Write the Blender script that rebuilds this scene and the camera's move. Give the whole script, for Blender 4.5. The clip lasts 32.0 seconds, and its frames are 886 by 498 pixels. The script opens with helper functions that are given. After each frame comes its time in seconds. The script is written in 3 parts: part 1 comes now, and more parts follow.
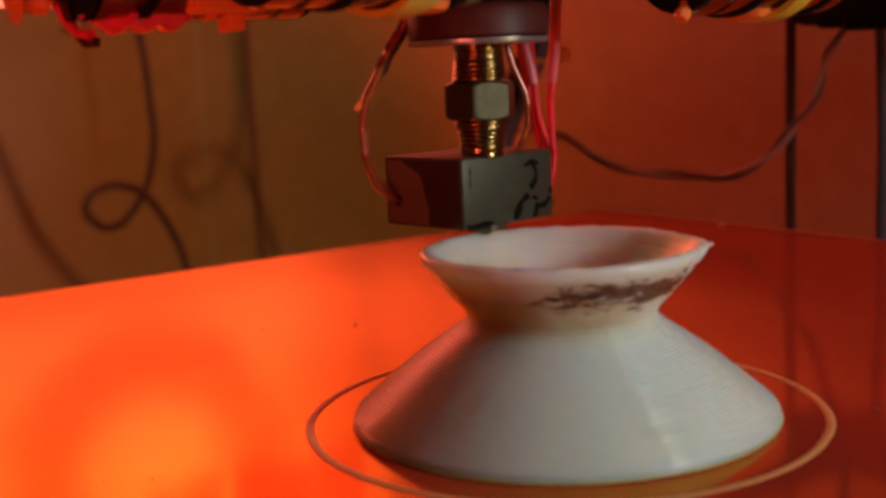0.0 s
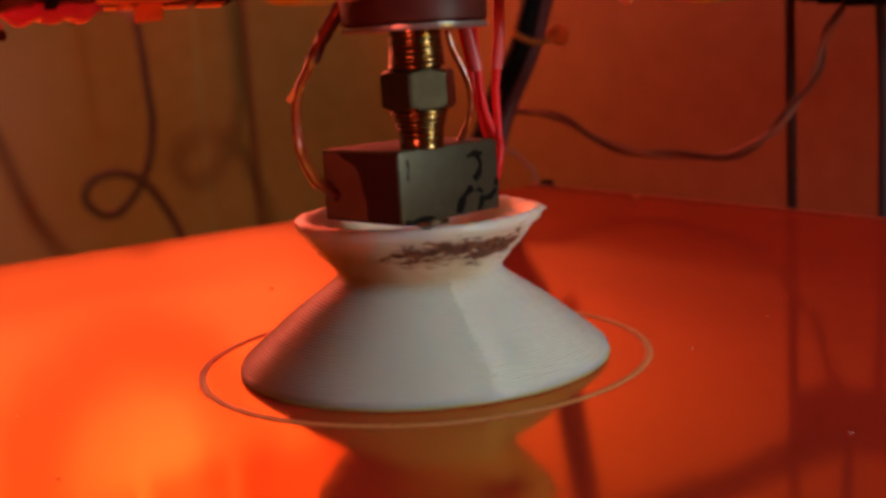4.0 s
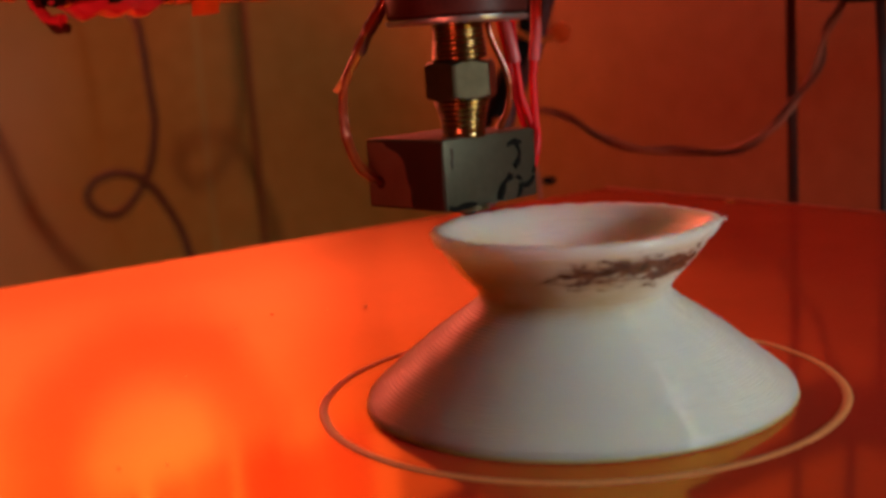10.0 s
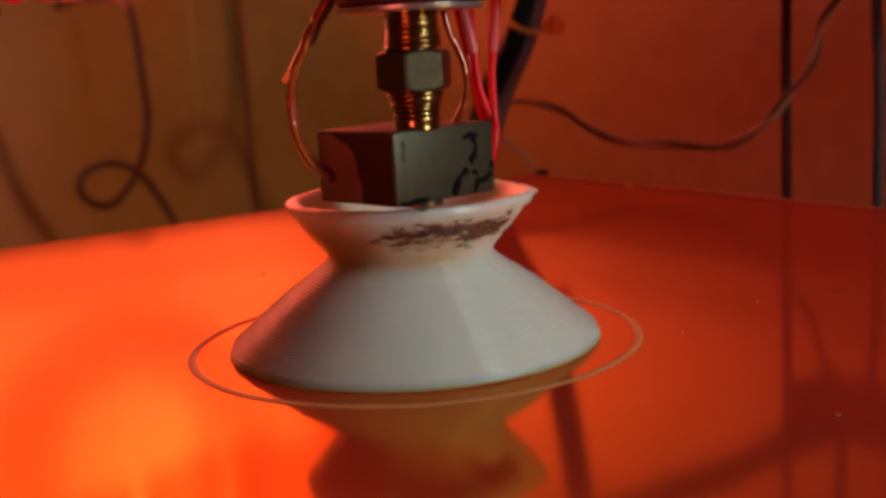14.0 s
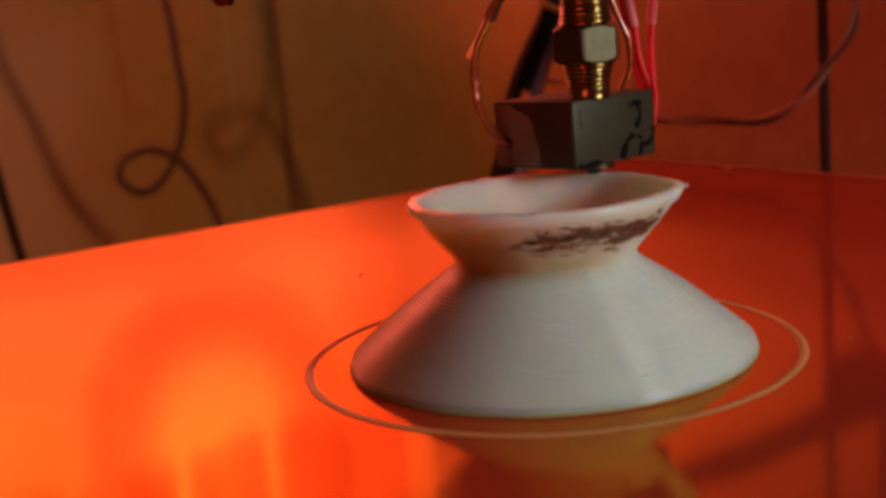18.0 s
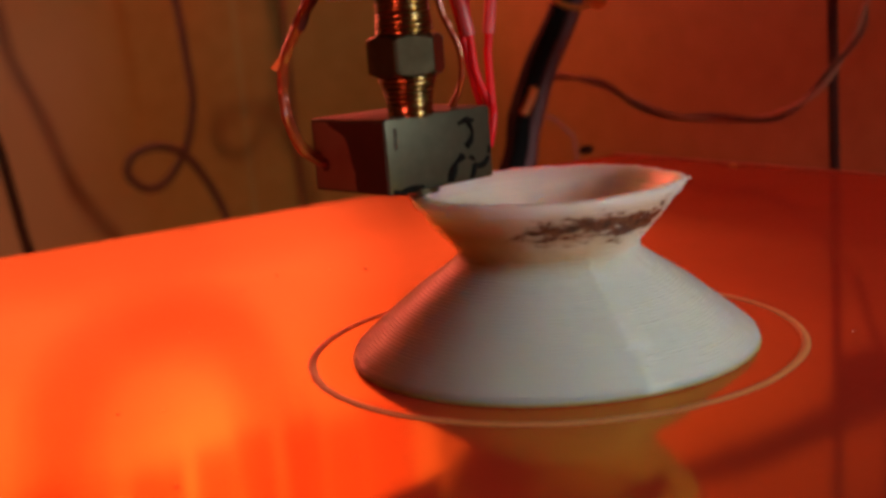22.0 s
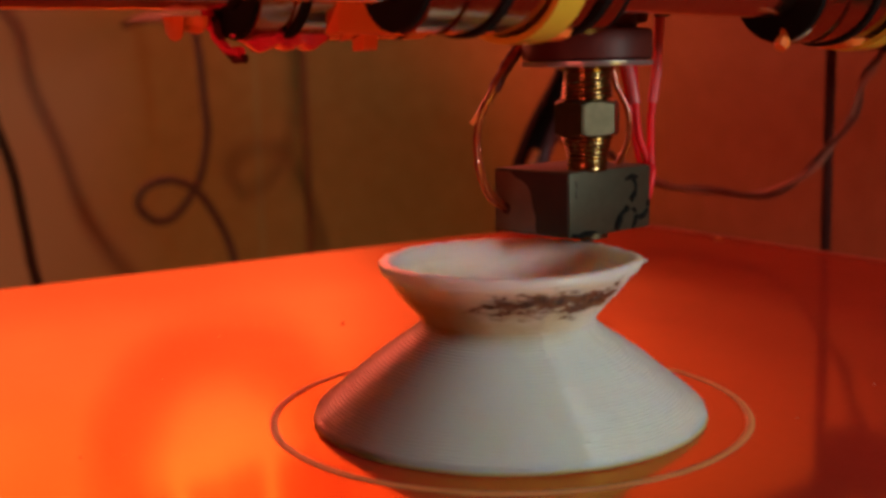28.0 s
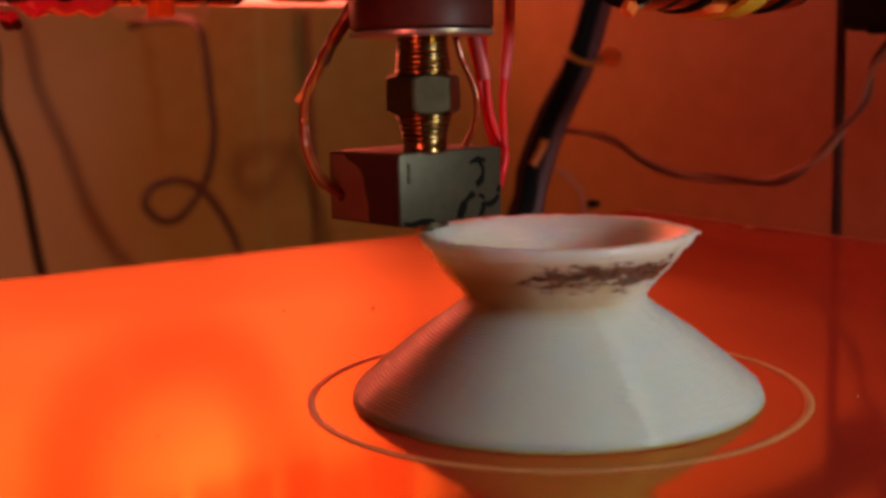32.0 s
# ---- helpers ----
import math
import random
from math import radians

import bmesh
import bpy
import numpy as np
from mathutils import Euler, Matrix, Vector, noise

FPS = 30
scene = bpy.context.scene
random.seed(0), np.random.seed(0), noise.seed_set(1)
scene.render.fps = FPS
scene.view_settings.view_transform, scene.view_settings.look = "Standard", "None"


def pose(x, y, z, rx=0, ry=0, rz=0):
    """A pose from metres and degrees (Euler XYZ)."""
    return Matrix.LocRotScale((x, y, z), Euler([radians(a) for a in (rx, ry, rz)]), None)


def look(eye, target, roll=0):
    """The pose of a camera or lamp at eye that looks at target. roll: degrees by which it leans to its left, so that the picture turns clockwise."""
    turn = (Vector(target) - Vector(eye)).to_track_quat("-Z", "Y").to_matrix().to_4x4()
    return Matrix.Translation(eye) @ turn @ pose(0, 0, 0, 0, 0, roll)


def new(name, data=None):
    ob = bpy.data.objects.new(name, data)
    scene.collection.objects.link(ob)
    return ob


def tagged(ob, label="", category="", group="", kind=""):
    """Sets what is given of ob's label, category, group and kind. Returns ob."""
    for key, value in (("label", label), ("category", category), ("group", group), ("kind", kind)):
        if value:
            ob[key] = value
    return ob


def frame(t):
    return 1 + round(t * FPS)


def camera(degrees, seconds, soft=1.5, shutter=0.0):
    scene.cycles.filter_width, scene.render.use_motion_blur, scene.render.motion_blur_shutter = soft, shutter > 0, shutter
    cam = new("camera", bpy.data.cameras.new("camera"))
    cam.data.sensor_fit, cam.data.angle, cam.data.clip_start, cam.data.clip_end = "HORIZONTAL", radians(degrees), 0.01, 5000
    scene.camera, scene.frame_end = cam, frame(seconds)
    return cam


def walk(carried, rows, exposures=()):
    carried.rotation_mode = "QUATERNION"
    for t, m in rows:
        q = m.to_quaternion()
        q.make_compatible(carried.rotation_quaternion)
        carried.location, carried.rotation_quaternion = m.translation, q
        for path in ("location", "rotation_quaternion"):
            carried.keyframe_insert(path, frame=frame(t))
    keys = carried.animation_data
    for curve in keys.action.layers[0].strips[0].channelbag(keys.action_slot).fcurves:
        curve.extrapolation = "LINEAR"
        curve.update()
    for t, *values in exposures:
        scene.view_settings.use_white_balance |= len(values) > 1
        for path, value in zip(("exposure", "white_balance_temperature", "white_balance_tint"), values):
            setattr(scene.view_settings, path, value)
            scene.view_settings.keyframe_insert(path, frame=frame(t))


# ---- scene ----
# <path>
FIELD = 41.04
# seconds, place in millimetres, heading, pitch and roll in degrees
PATH = [
    (0.0, -84.95, -112.63, 39.89, 54.95, -9.07, -2.56),
    (0.5, -84.57, -112.66, 39.95, 55.00, -9.22, -2.82),
    (1.0, -84.57, -112.64, 39.87, 55.06, -9.35, -3.05),
    (1.5, -84.74, -112.35, 40.03, 55.05, -9.52, -3.19),
    (2.0, -84.26, -112.07, 40.10, 55.13, -9.61, -3.37),
    (2.5, -83.72, -111.79, 39.85, 55.26, -9.75, -3.53),
    (3.0, -82.97, -111.08, 39.98, 55.27, -9.92, -3.51),
    (3.5, -83.12, -111.45, 40.13, 55.20, -9.96, -3.53),
    (5.5, -82.28, -111.65, 40.13, 55.00, -9.85, -3.33),
    (6.0, -82.79, -112.00, 40.13, 55.00, -9.86, -3.52),
    (6.5, -81.89, -111.72, 39.64, 55.15, -9.70, -3.43),
    (7.0, -81.75, -111.90, 39.73, 55.30, -9.84, -3.55),
    (7.5, -82.52, -112.20, 40.12, 55.39, -9.99, -3.87),
    (8.0, -83.49, -112.25, 40.58, 55.41, -10.19, -4.22),
    (8.5, -83.59, -111.99, 40.28, 55.41, -10.20, -4.20),
    (9.0, -83.89, -112.10, 40.24, 55.38, -10.26, -4.04),
    (9.5, -83.96, -112.33, 40.65, 55.33, -10.20, -4.09),
    (10.0, -85.18, -112.75, 39.44, 55.14, -9.90, -3.70),
    (10.5, -85.00, -112.11, 38.37, 54.09, -8.67, -2.62),
    (11.0, -84.81, -112.08, 38.12, 53.95, -8.50, -2.06),
    (11.5, -84.98, -111.92, 38.03, 54.02, -8.66, -2.21),
    (12.0, -84.79, -111.99, 38.13, 54.08, -8.85, -2.29),
    (12.5, -83.97, -111.43, 38.00, 53.94, -8.85, -2.25),
    (13.0, -83.19, -111.09, 38.26, 54.00, -9.28, -2.41),
    (13.5, -82.62, -111.41, 38.67, 54.67, -10.02, -2.98),
    (15.5, -83.44, -111.60, 38.28, 55.33, -10.31, -3.18),
    (16.0, -83.28, -111.73, 38.76, 55.68, -10.36, -3.48),
    (16.5, -83.44, -112.05, 39.67, 56.01, -10.68, -3.93),
    (17.0, -83.63, -112.42, 39.94, 56.42, -11.02, -4.39),
    (17.5, -83.83, -112.39, 39.93, 56.63, -11.05, -4.63),
    (18.0, -83.96, -112.46, 39.90, 56.80, -11.16, -4.69),
    (18.5, -84.34, -112.64, 39.50, 56.87, -11.08, -4.52),
    (19.0, -84.47, -112.71, 39.35, 56.88, -11.03, -4.26),
    (19.5, -84.67, -112.52, 39.11, 56.85, -10.95, -4.28),
    (20.0, -85.00, -112.61, 39.05, 56.84, -10.95, -4.18),
    (20.5, -84.56, -112.26, 39.10, 56.91, -11.07, -4.32),
    (21.0, -84.34, -112.24, 38.97, 57.02, -11.08, -4.43),
    (21.5, -84.20, -112.25, 39.11, 57.09, -11.18, -4.50),
    (22.0, -84.00, -112.46, 39.02, 57.18, -11.16, -4.46),
    (22.5, -84.12, -112.56, 39.01, 57.25, -11.16, -4.35),
    (23.0, -84.10, -112.45, 38.84, 57.25, -11.12, -4.19),
    (23.5, -84.25, -112.28, 38.84, 57.23, -11.17, -4.23),
    (24.0, -84.36, -113.29, 38.64, 57.21, -10.91, -3.92),
    (24.5, -85.14, -115.38, 38.82, 57.10, -10.50, -3.14),
    (25.0, -83.55, -115.68, 38.90, 57.18, -10.07, -2.15),
    (25.5, -80.36, -116.37, 41.69, 57.16, -9.67, -1.77),
    (26.0, -80.05, -116.52, 42.02, 57.28, -9.54, -2.06),
    (26.5, -80.55, -116.72, 41.82, 57.44, -9.23, -1.48),
    (28.5, -82.17, -117.96, 42.71, 57.68, -9.03, -1.24),
    (29.0, -82.85, -117.96, 42.73, 57.71, -9.11, -1.43),
    (29.5, -83.53, -118.02, 42.69, 57.73, -9.14, -1.57),
    (30.0, -84.31, -117.57, 39.51, 57.80, -9.09, -1.62),
    (30.5, -84.65, -117.39, 38.59, 57.74, -9.06, -1.32),
    (31.0, -84.61, -117.39, 38.04, 57.73, -8.82, -1.17),
    (31.5, -84.13, -117.38, 37.89, 57.74, -8.75, -1.12),
    (32.0, -82.95, -117.39, 37.81, 57.90, -8.66, -1.41),
]
# seconds, travel of the bed along y, travel of the carriage along x, in millimetres
TRAVEL = [
    (0.0, -14.01, 0.41),
    (0.5, -13.79, -3.85),
    (1.0, -11.47, -7.89),
    (1.5, -7.31, -11.28),
    (2.0, -4.08, -13.98),
    (2.5, 1.01, -14.26),
    (3.0, 5.77, -13.09),
    (3.5, 10.34, -10.68),
    (4.0, 13.11, -7.38),
    (4.5, 14.84, -3.40),
    (5.0, 15.37, 0.97),
    (5.5, 14.63, 5.36),
    (6.0, 11.82, 9.24),
    (6.5, 7.24, 12.19),
    (7.0, 2.56, 14.01),
    (7.5, -2.01, 14.01),
    (8.0, -6.13, 12.44),
    (8.5, -10.37, 9.93),
    (9.0, -13.17, 6.21),
    (9.5, -14.77, 1.85),
    (10.0, -15.38, -2.56),
    (10.5, -14.66, -5.80),
    (11.0, -10.94, -8.73),
    (11.5, -8.01, -12.69),
    (12.0, -3.21, -14.34),
    (12.5, 1.74, -14.30),
    (13.0, 6.24, -12.67),
    (13.5, 10.87, -10.60),
    (14.0, 13.59, -7.11),
    (14.5, 15.22, -2.94),
    (15.0, 15.59, 1.56),
    (15.5, 14.63, 6.03),
    (16.0, 12.35, 9.39),
    (16.5, 8.81, 12.06),
    (17.0, 4.00, 13.87),
    (17.5, -0.67, 13.86),
    (18.0, -5.74, 13.12),
    (18.5, -10.02, 10.88),
    (19.0, -13.38, 7.41),
    (19.5, -15.02, 2.96),
    (20.0, -15.70, -1.42),
    (20.5, -14.62, -5.84),
    (21.0, -11.68, -8.92),
    (21.5, -8.44, -11.98),
    (22.0, -4.90, -14.35),
    (22.5, 0.07, -15.14),
    (23.0, 5.07, -14.56),
    (23.5, 9.32, -12.06),
    (24.0, 12.51, -8.87),
    (24.5, 14.15, -4.26),
    (25.0, 14.78, 0.29),
    (25.5, 15.25, 3.91),
    (26.0, 13.67, 8.28),
    (26.5, 10.59, 11.59),
    (27.0, 6.42, 14.17),
    (27.5, 1.71, 15.33),
    (28.0, -3.09, 14.96),
    (28.5, -7.51, 13.15),
    (29.0, -11.42, 10.40),
    (29.5, -14.20, 6.44),
    (30.0, -16.04, 2.16),
    (30.5, -16.37, -2.26),
    (31.0, -15.61, -6.35),
    (31.5, -12.67, -9.24),
    (32.0, -9.35, -11.45),
]
# </path>
MM = 0.001


def camera_pose(x, y, z, heading, pitch, roll):
    a, b, c = radians(heading), radians(pitch), radians(roll)
    ahead = Vector((math.cos(b) * math.cos(a), math.cos(b) * math.sin(a), math.sin(b)))
    right = Vector((math.sin(a), -math.cos(a), 0))
    up = right.cross(ahead)
    right, up = right * math.cos(c) + up * math.sin(c), up * math.cos(c) - right * math.sin(c)
    turn = Matrix((right, up, -ahead)).transposed().to_4x4()
    return Matrix.Translation(Vector((x, y, z)) * MM) @ turn


cam = camera(FIELD, 32.0, soft=3.5)
cam.data.dof.use_dof, cam.data.dof.focus_distance, cam.data.dof.aperture_fstop = True, 0.150, 32.0
walk(cam, [(t, camera_pose(*row)) for t, *row in PATH])

# ---- light ----
scene.view_settings.exposure = 0.06
world = bpy.data.worlds.new("world")
scene.world = world
world.use_nodes = True
sky = world.node_tree.nodes.new("ShaderNodeTexSky")
sky.sky_type, sky.sun_disc = "NISHITA", False
sky.sun_elevation, sky.sun_rotation = radians(12), radians(40)
world.node_tree.links.new(sky.outputs[0], world.node_tree.nodes["Background"].inputs[0])
world.node_tree.nodes["Background"].inputs[1].default_value = 0.05


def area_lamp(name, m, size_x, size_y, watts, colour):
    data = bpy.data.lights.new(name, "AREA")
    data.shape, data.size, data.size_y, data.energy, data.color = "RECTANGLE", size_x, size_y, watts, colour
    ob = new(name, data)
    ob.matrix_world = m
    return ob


# a cool work light on the printer's front, a warm lamp low beside it that throws the cords' shadows, and an unseen red
# fill added for the light the bed throws up
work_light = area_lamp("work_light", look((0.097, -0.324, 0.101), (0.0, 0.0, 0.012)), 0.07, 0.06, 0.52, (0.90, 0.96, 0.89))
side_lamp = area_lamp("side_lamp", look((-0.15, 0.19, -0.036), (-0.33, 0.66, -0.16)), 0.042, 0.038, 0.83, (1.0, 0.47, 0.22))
red_bounce_fill = area_lamp("red_bounce_fill", look((-0.165, -0.10, -0.012), (0.0, 0.0, 0.07)), 0.05, 0.014, 0.115, (1.0, 0.13, 0.075))


# ---- materials ----
def material(name):
    mat = bpy.data.materials.new(name)
    mat.use_nodes = True
    tree = mat.node_tree
    return mat, tree, tree.nodes["Principled BSDF"]


def noise_node(tree, scale, detail=4.0, rough=0.6, space="Object"):
    coords = tree.nodes.new("ShaderNodeTexCoord")
    tex = tree.nodes.new("ShaderNodeTexNoise")
    tex.inputs["Scale"].default_value, tex.inputs["Detail"].default_value, tex.inputs["Roughness"].default_value = scale, detail, rough
    tree.links.new(coords.outputs[space], tex.inputs["Vector"])
    return tex


def ramp_node(tree, source, stops):
    ramp = tree.nodes.new("ShaderNodeValToRGB")
    while len(ramp.color_ramp.elements) < len(stops):
        ramp.color_ramp.elements.new(0.5)
    for e, (at, colour) in zip(ramp.color_ramp.elements, stops):
        e.position, e.color = at, (*colour, 1)
    tree.links.new(source, ramp.inputs[0])
    return ramp


def bump_node(tree, source, strength, distance, shader):
    bump = tree.nodes.new("ShaderNodeBump")
    bump.inputs["Strength"].default_value, bump.inputs["Distance"].default_value = strength, distance
    tree.links.new(source, bump.inputs["Height"])
    tree.links.new(bump.outputs[0], shader.inputs["Normal"])
    return bump


def simple(name, dark, light, rough=0.5, metal=0.0, scale=300.0, bump=0.1, depth=0.0003, coat=0.0, rough_spread=0.12, sub=0.0, spec=0.5):
    """A surface whose colour wanders between two tones, with grain and uneven gloss."""
    mat, tree, shader = material(name)
    fine, broad = noise_node(tree, scale, 6), noise_node(tree, scale * 0.13, 3)
    mix = tree.nodes.new("ShaderNodeMath")
    mix.operation = "MULTIPLY_ADD"
    mix.inputs[1].default_value = 0.5
    tree.links.new(fine.outputs[0], mix.inputs[0])
    half = tree.nodes.new("ShaderNodeMath")
    half.operation = "MULTIPLY"
    half.inputs[1].default_value = 0.5
    tree.links.new(broad.outputs[0], half.inputs[0])
    tree.links.new(half.outputs[0], mix.inputs[2])
    ramp = ramp_node(tree, mix.outputs[0], [(0.35, dark), (0.65, light)])
    tree.links.new(ramp.outputs[0], shader.inputs["Base Color"])
    gloss = tree.nodes.new("ShaderNodeMapRange")
    gloss.inputs["To Min"].default_value, gloss.inputs["To Max"].default_value = max(rough - rough_spread, 0.02), min(rough + rough_spread, 1)
    tree.links.new(mix.outputs[0], gloss.inputs["Value"])
    tree.links.new(gloss.outputs[0], shader.inputs["Roughness"])
    shader.inputs["Metallic"].default_value = metal
    shader.inputs["Coat Weight"].default_value = coat
    shader.inputs["Specular IOR Level"].default_value = spec
    if sub:
        shader.inputs["Subsurface Weight"].default_value = sub
        shader.inputs["Subsurface Scale"].default_value = 0.004
        shader.inputs["Subsurface Radius"].default_value = (1.0, 0.6, 0.4)
    if bump:
        bump_node(tree, fine.outputs[0], bump, depth, shader)
    return mat


def see_through(name, colour, through_colour, share, clear=0.0):
    """Plastic or cloth that light passes through, partly scattered and partly straight."""
    mat, tree, shader = material(name)
    grain = noise_node(tree, 120, 4)
    ramp = ramp_node(tree, grain.outputs[0], [(0.3, tuple(c * 0.88 for c in colour)), (0.7, colour)])
    tree.links.new(ramp.outputs[0], shader.inputs["Base Color"])
    shader.inputs["Roughness"].default_value = 0.4
    pass_on, mix = tree.nodes.new("ShaderNodeBsdfTranslucent"), tree.nodes.new("ShaderNodeMixShader")
    pass_on.inputs["Color"].default_value = (*through_colour, 1)
    mix.inputs[0].default_value = share
    tree.links.new(shader.outputs[0], mix.inputs[1])
    tree.links.new(pass_on.outputs[0], mix.inputs[2])
    out = mix.outputs[0]
    if clear:
        straight, blend = tree.nodes.new("ShaderNodeBsdfTransparent"), tree.nodes.new("ShaderNodeMixShader")
        straight.inputs["Color"].default_value = (*through_colour, 1)
        blend.inputs[0].default_value = clear
        tree.links.new(out, blend.inputs[1])
        tree.links.new(straight.outputs[0], blend.inputs[2])
        out = blend.outputs[0]
    tree.links.new(out, tree.nodes["Material Output"].inputs["Surface"])
    return mat


def film_material():
    """Amber polyimide film over polished metal: a mirror that is amber at every angle."""
    mat, tree, shader = material("amber_film")
    broad, fine = noise_node(tree, 14, 3), noise_node(tree, 700, 5)
    ramp = ramp_node(tree, broad.outputs[0], [(0.3, (0.52, 0.345, 0.068)), (0.7, (0.58, 0.385, 0.086))])
    tree.links.new(ramp.outputs[0], shader.inputs["Base Color"])
    tree.links.new(ramp.outputs[0], shader.inputs["Specular Tint"])
    shader.inputs["Metallic"].default_value = 1.0
    gloss = tree.nodes.new("ShaderNodeMapRange")
    gloss.inputs["To Min"].default_value, gloss.inputs["To Max"].default_value = 0.07, 0.10
    smear = noise_node(tree, 1.0, 4)
    drawn = tree.nodes.new("ShaderNodeMapping")
    drawn.inputs["Scale"].default_value, drawn.inputs["Rotation"].default_value = (26, 130, 26), (0, 0, 0.5)
    tree.links.new(smear.inputs["Vector"].links[0].from_socket, drawn.inputs[0])
    tree.links.new(drawn.outputs[0], smear.inputs["Vector"])
    tree.links.new(math_node(tree, "MULTIPLY_ADD", smear.outputs[0], 0.8, math_node(tree, "MULTIPLY_ADD", fine.outputs[0], 0.5, -0.15)), gloss.inputs["Value"])
    tree.links.new(gloss.outputs[0], shader.inputs["Roughness"])
    shader.inputs["Coat Weight"].default_value, shader.inputs["Coat Roughness"].default_value = 0.22, 0.09
    bump_node(tree, broad.outputs[0], 0.04, 0.0006, shader)
    # a little light is scattered inside the film
    haze, mix = tree.nodes.new("ShaderNodeBsdfDiffuse"), tree.nodes.new("ShaderNodeMixShader")
    haze.inputs["Color"].default_value = (0.92, 0.085, 0.048, 1)
    tree.links.new(math_node(tree, "MULTIPLY_ADD", noise_node(tree, 45, 4).outputs[0], 0.12, math_node(tree, "MULTIPLY_ADD", fine.outputs[0], 0.06, 0.33)), mix.inputs[0])
    tree.links.new(shader.outputs[0], mix.inputs[1])
    tree.links.new(haze.outputs[0], mix.inputs[2])
    tree.links.new(mix.outputs[0], tree.nodes["Material Output"].inputs["Surface"])
    return mat


def math_node(tree, op, a, b=None, c=None):
    node = tree.nodes.new("ShaderNodeMath")
    node.operation = op
    for slot, value in zip(node.inputs, (a, b, c)):
        if value is None:
            continue
        if isinstance(value, (int, float)):
            slot.default_value = value
        else:
            tree.links.new(value, slot)
    return node.outputs[0]


def ramp_up(tree, value, low, high):
    node = tree.nodes.new("ShaderNodeMapRange")
    node.interpolation_type = "SMOOTHSTEP"
    node.inputs["From Min"].default_value, node.inputs["From Max"].default_value = low, high
    tree.links.new(value, node.inputs["Value"])
    return node.outputs[0]


def mix_colour(tree, fac, a, b):
    node = tree.nodes.new("ShaderNodeMix")
    node.data_type = "RGBA"
    for slot, value in ((node.inputs[0], fac), (node.inputs[6], a), (node.inputs[7], b)):
        if isinstance(value, tuple):
            slot.default_value = (*value, 1)
        else:
            tree.links.new(value, slot)
    return node.outputs[2]


def print_material():
    """Natural plastic with a scorched, flaking band on the flare and a tan tinge at the waist."""
    mat, tree, shader = material("natural_plastic")
    coords = tree.nodes.new("ShaderNodeTexCoord")
    xyz = tree.nodes.new("ShaderNodeSeparateXYZ")
    tree.links.new(coords.outputs["Object"], xyz.inputs[0])
    x, y, z = xyz.outputs
    fine, broad, flake = noise_node(tree, 700, 5), noise_node(tree, 70, 3), noise_node(tree, 1.0, 5, 0.62)
    stretch = tree.nodes.new("ShaderNodeMapping")
    stretch.inputs["Scale"].default_value = (300, 300, 900)
    tree.links.new(coords.outputs["Object"], stretch.inputs[0])
    tree.links.new(stretch.outputs[0], flake.inputs["Vector"])
    ramp = ramp_node(tree, broad.outputs[0], [(0.3, (0.77, 0.80, 0.70)), (0.7, (0.83, 0.86, 0.77))])
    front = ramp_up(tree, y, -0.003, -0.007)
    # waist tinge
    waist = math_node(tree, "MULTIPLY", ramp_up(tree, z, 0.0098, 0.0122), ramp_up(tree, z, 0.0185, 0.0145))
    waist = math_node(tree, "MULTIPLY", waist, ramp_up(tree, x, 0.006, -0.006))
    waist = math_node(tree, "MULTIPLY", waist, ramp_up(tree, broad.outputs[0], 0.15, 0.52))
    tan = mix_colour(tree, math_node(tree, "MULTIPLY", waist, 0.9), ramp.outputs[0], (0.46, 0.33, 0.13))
    # scorched band, thicker towards its middle
    band = math_node(tree, "SUBTRACT", 1.0, math_node(tree, "DIVIDE", math_node(tree, "ABSOLUTE", math_node(tree, "SUBTRACT", z, math_node(tree, "MULTIPLY_ADD", x, 0.0, 0.0158))), 0.0031))
    ends = math_node(tree, "MULTIPLY", ramp_up(tree, x, -0.0123, -0.0083), ramp_up(tree, x, 0.0098, 0.0055))
    band = math_node(tree, "MULTIPLY", math_node(tree, "MAXIMUM", band, 0.0), math_node(tree, "MULTIPLY", ends, front))
    burn = ramp_up(tree, math_node(tree, "MULTIPLY_ADD", flake.outputs[0], 1.6, math_node(tree, "MULTIPLY", band, 0.50)), 1.0, 1.24)
    burn = math_node(tree, "MULTIPLY", burn, ramp_up(tree, band, 0.02, 0.25))
    char = ramp_node(tree, fine.outputs[0], [(0.35, (0.06, 0.018, 0.009)), (0.7, (0.24, 0.085, 0.035))])
    halo = math_node(tree, "MULTIPLY", ramp_up(tree, band, 0.0, 0.8), 0.42)
    colour = mix_colour(tree, burn, mix_colour(tree, halo, tan, (0.40, 0.17, 0.08)), char.outputs[0])
    tree.links.new(colour, shader.inputs["Base Color"])
    gloss = tree.nodes.new("ShaderNodeMapRange")
    gloss.inputs["To Min"].default_value, gloss.inputs["To Max"].default_value = 0.16, 0.30
    tree.links.new(fine.outputs[0], gloss.inputs["Value"])
    tree.links.new(gloss.outputs[0], shader.inputs["Roughness"])
    shader.inputs["Subsurface Weight"].default_value = 1.0
    shader.inputs["Subsurface Scale"].default_value = 0.005
    shader.inputs["Subsurface Radius"].default_value = (1.0, 0.75, 0.5)
    bump_node(tree, math_node(tree, "MULTIPLY_ADD", burn, -0.8, fine.outputs[0]), 0.05, 0.0002, shader)
    return mat


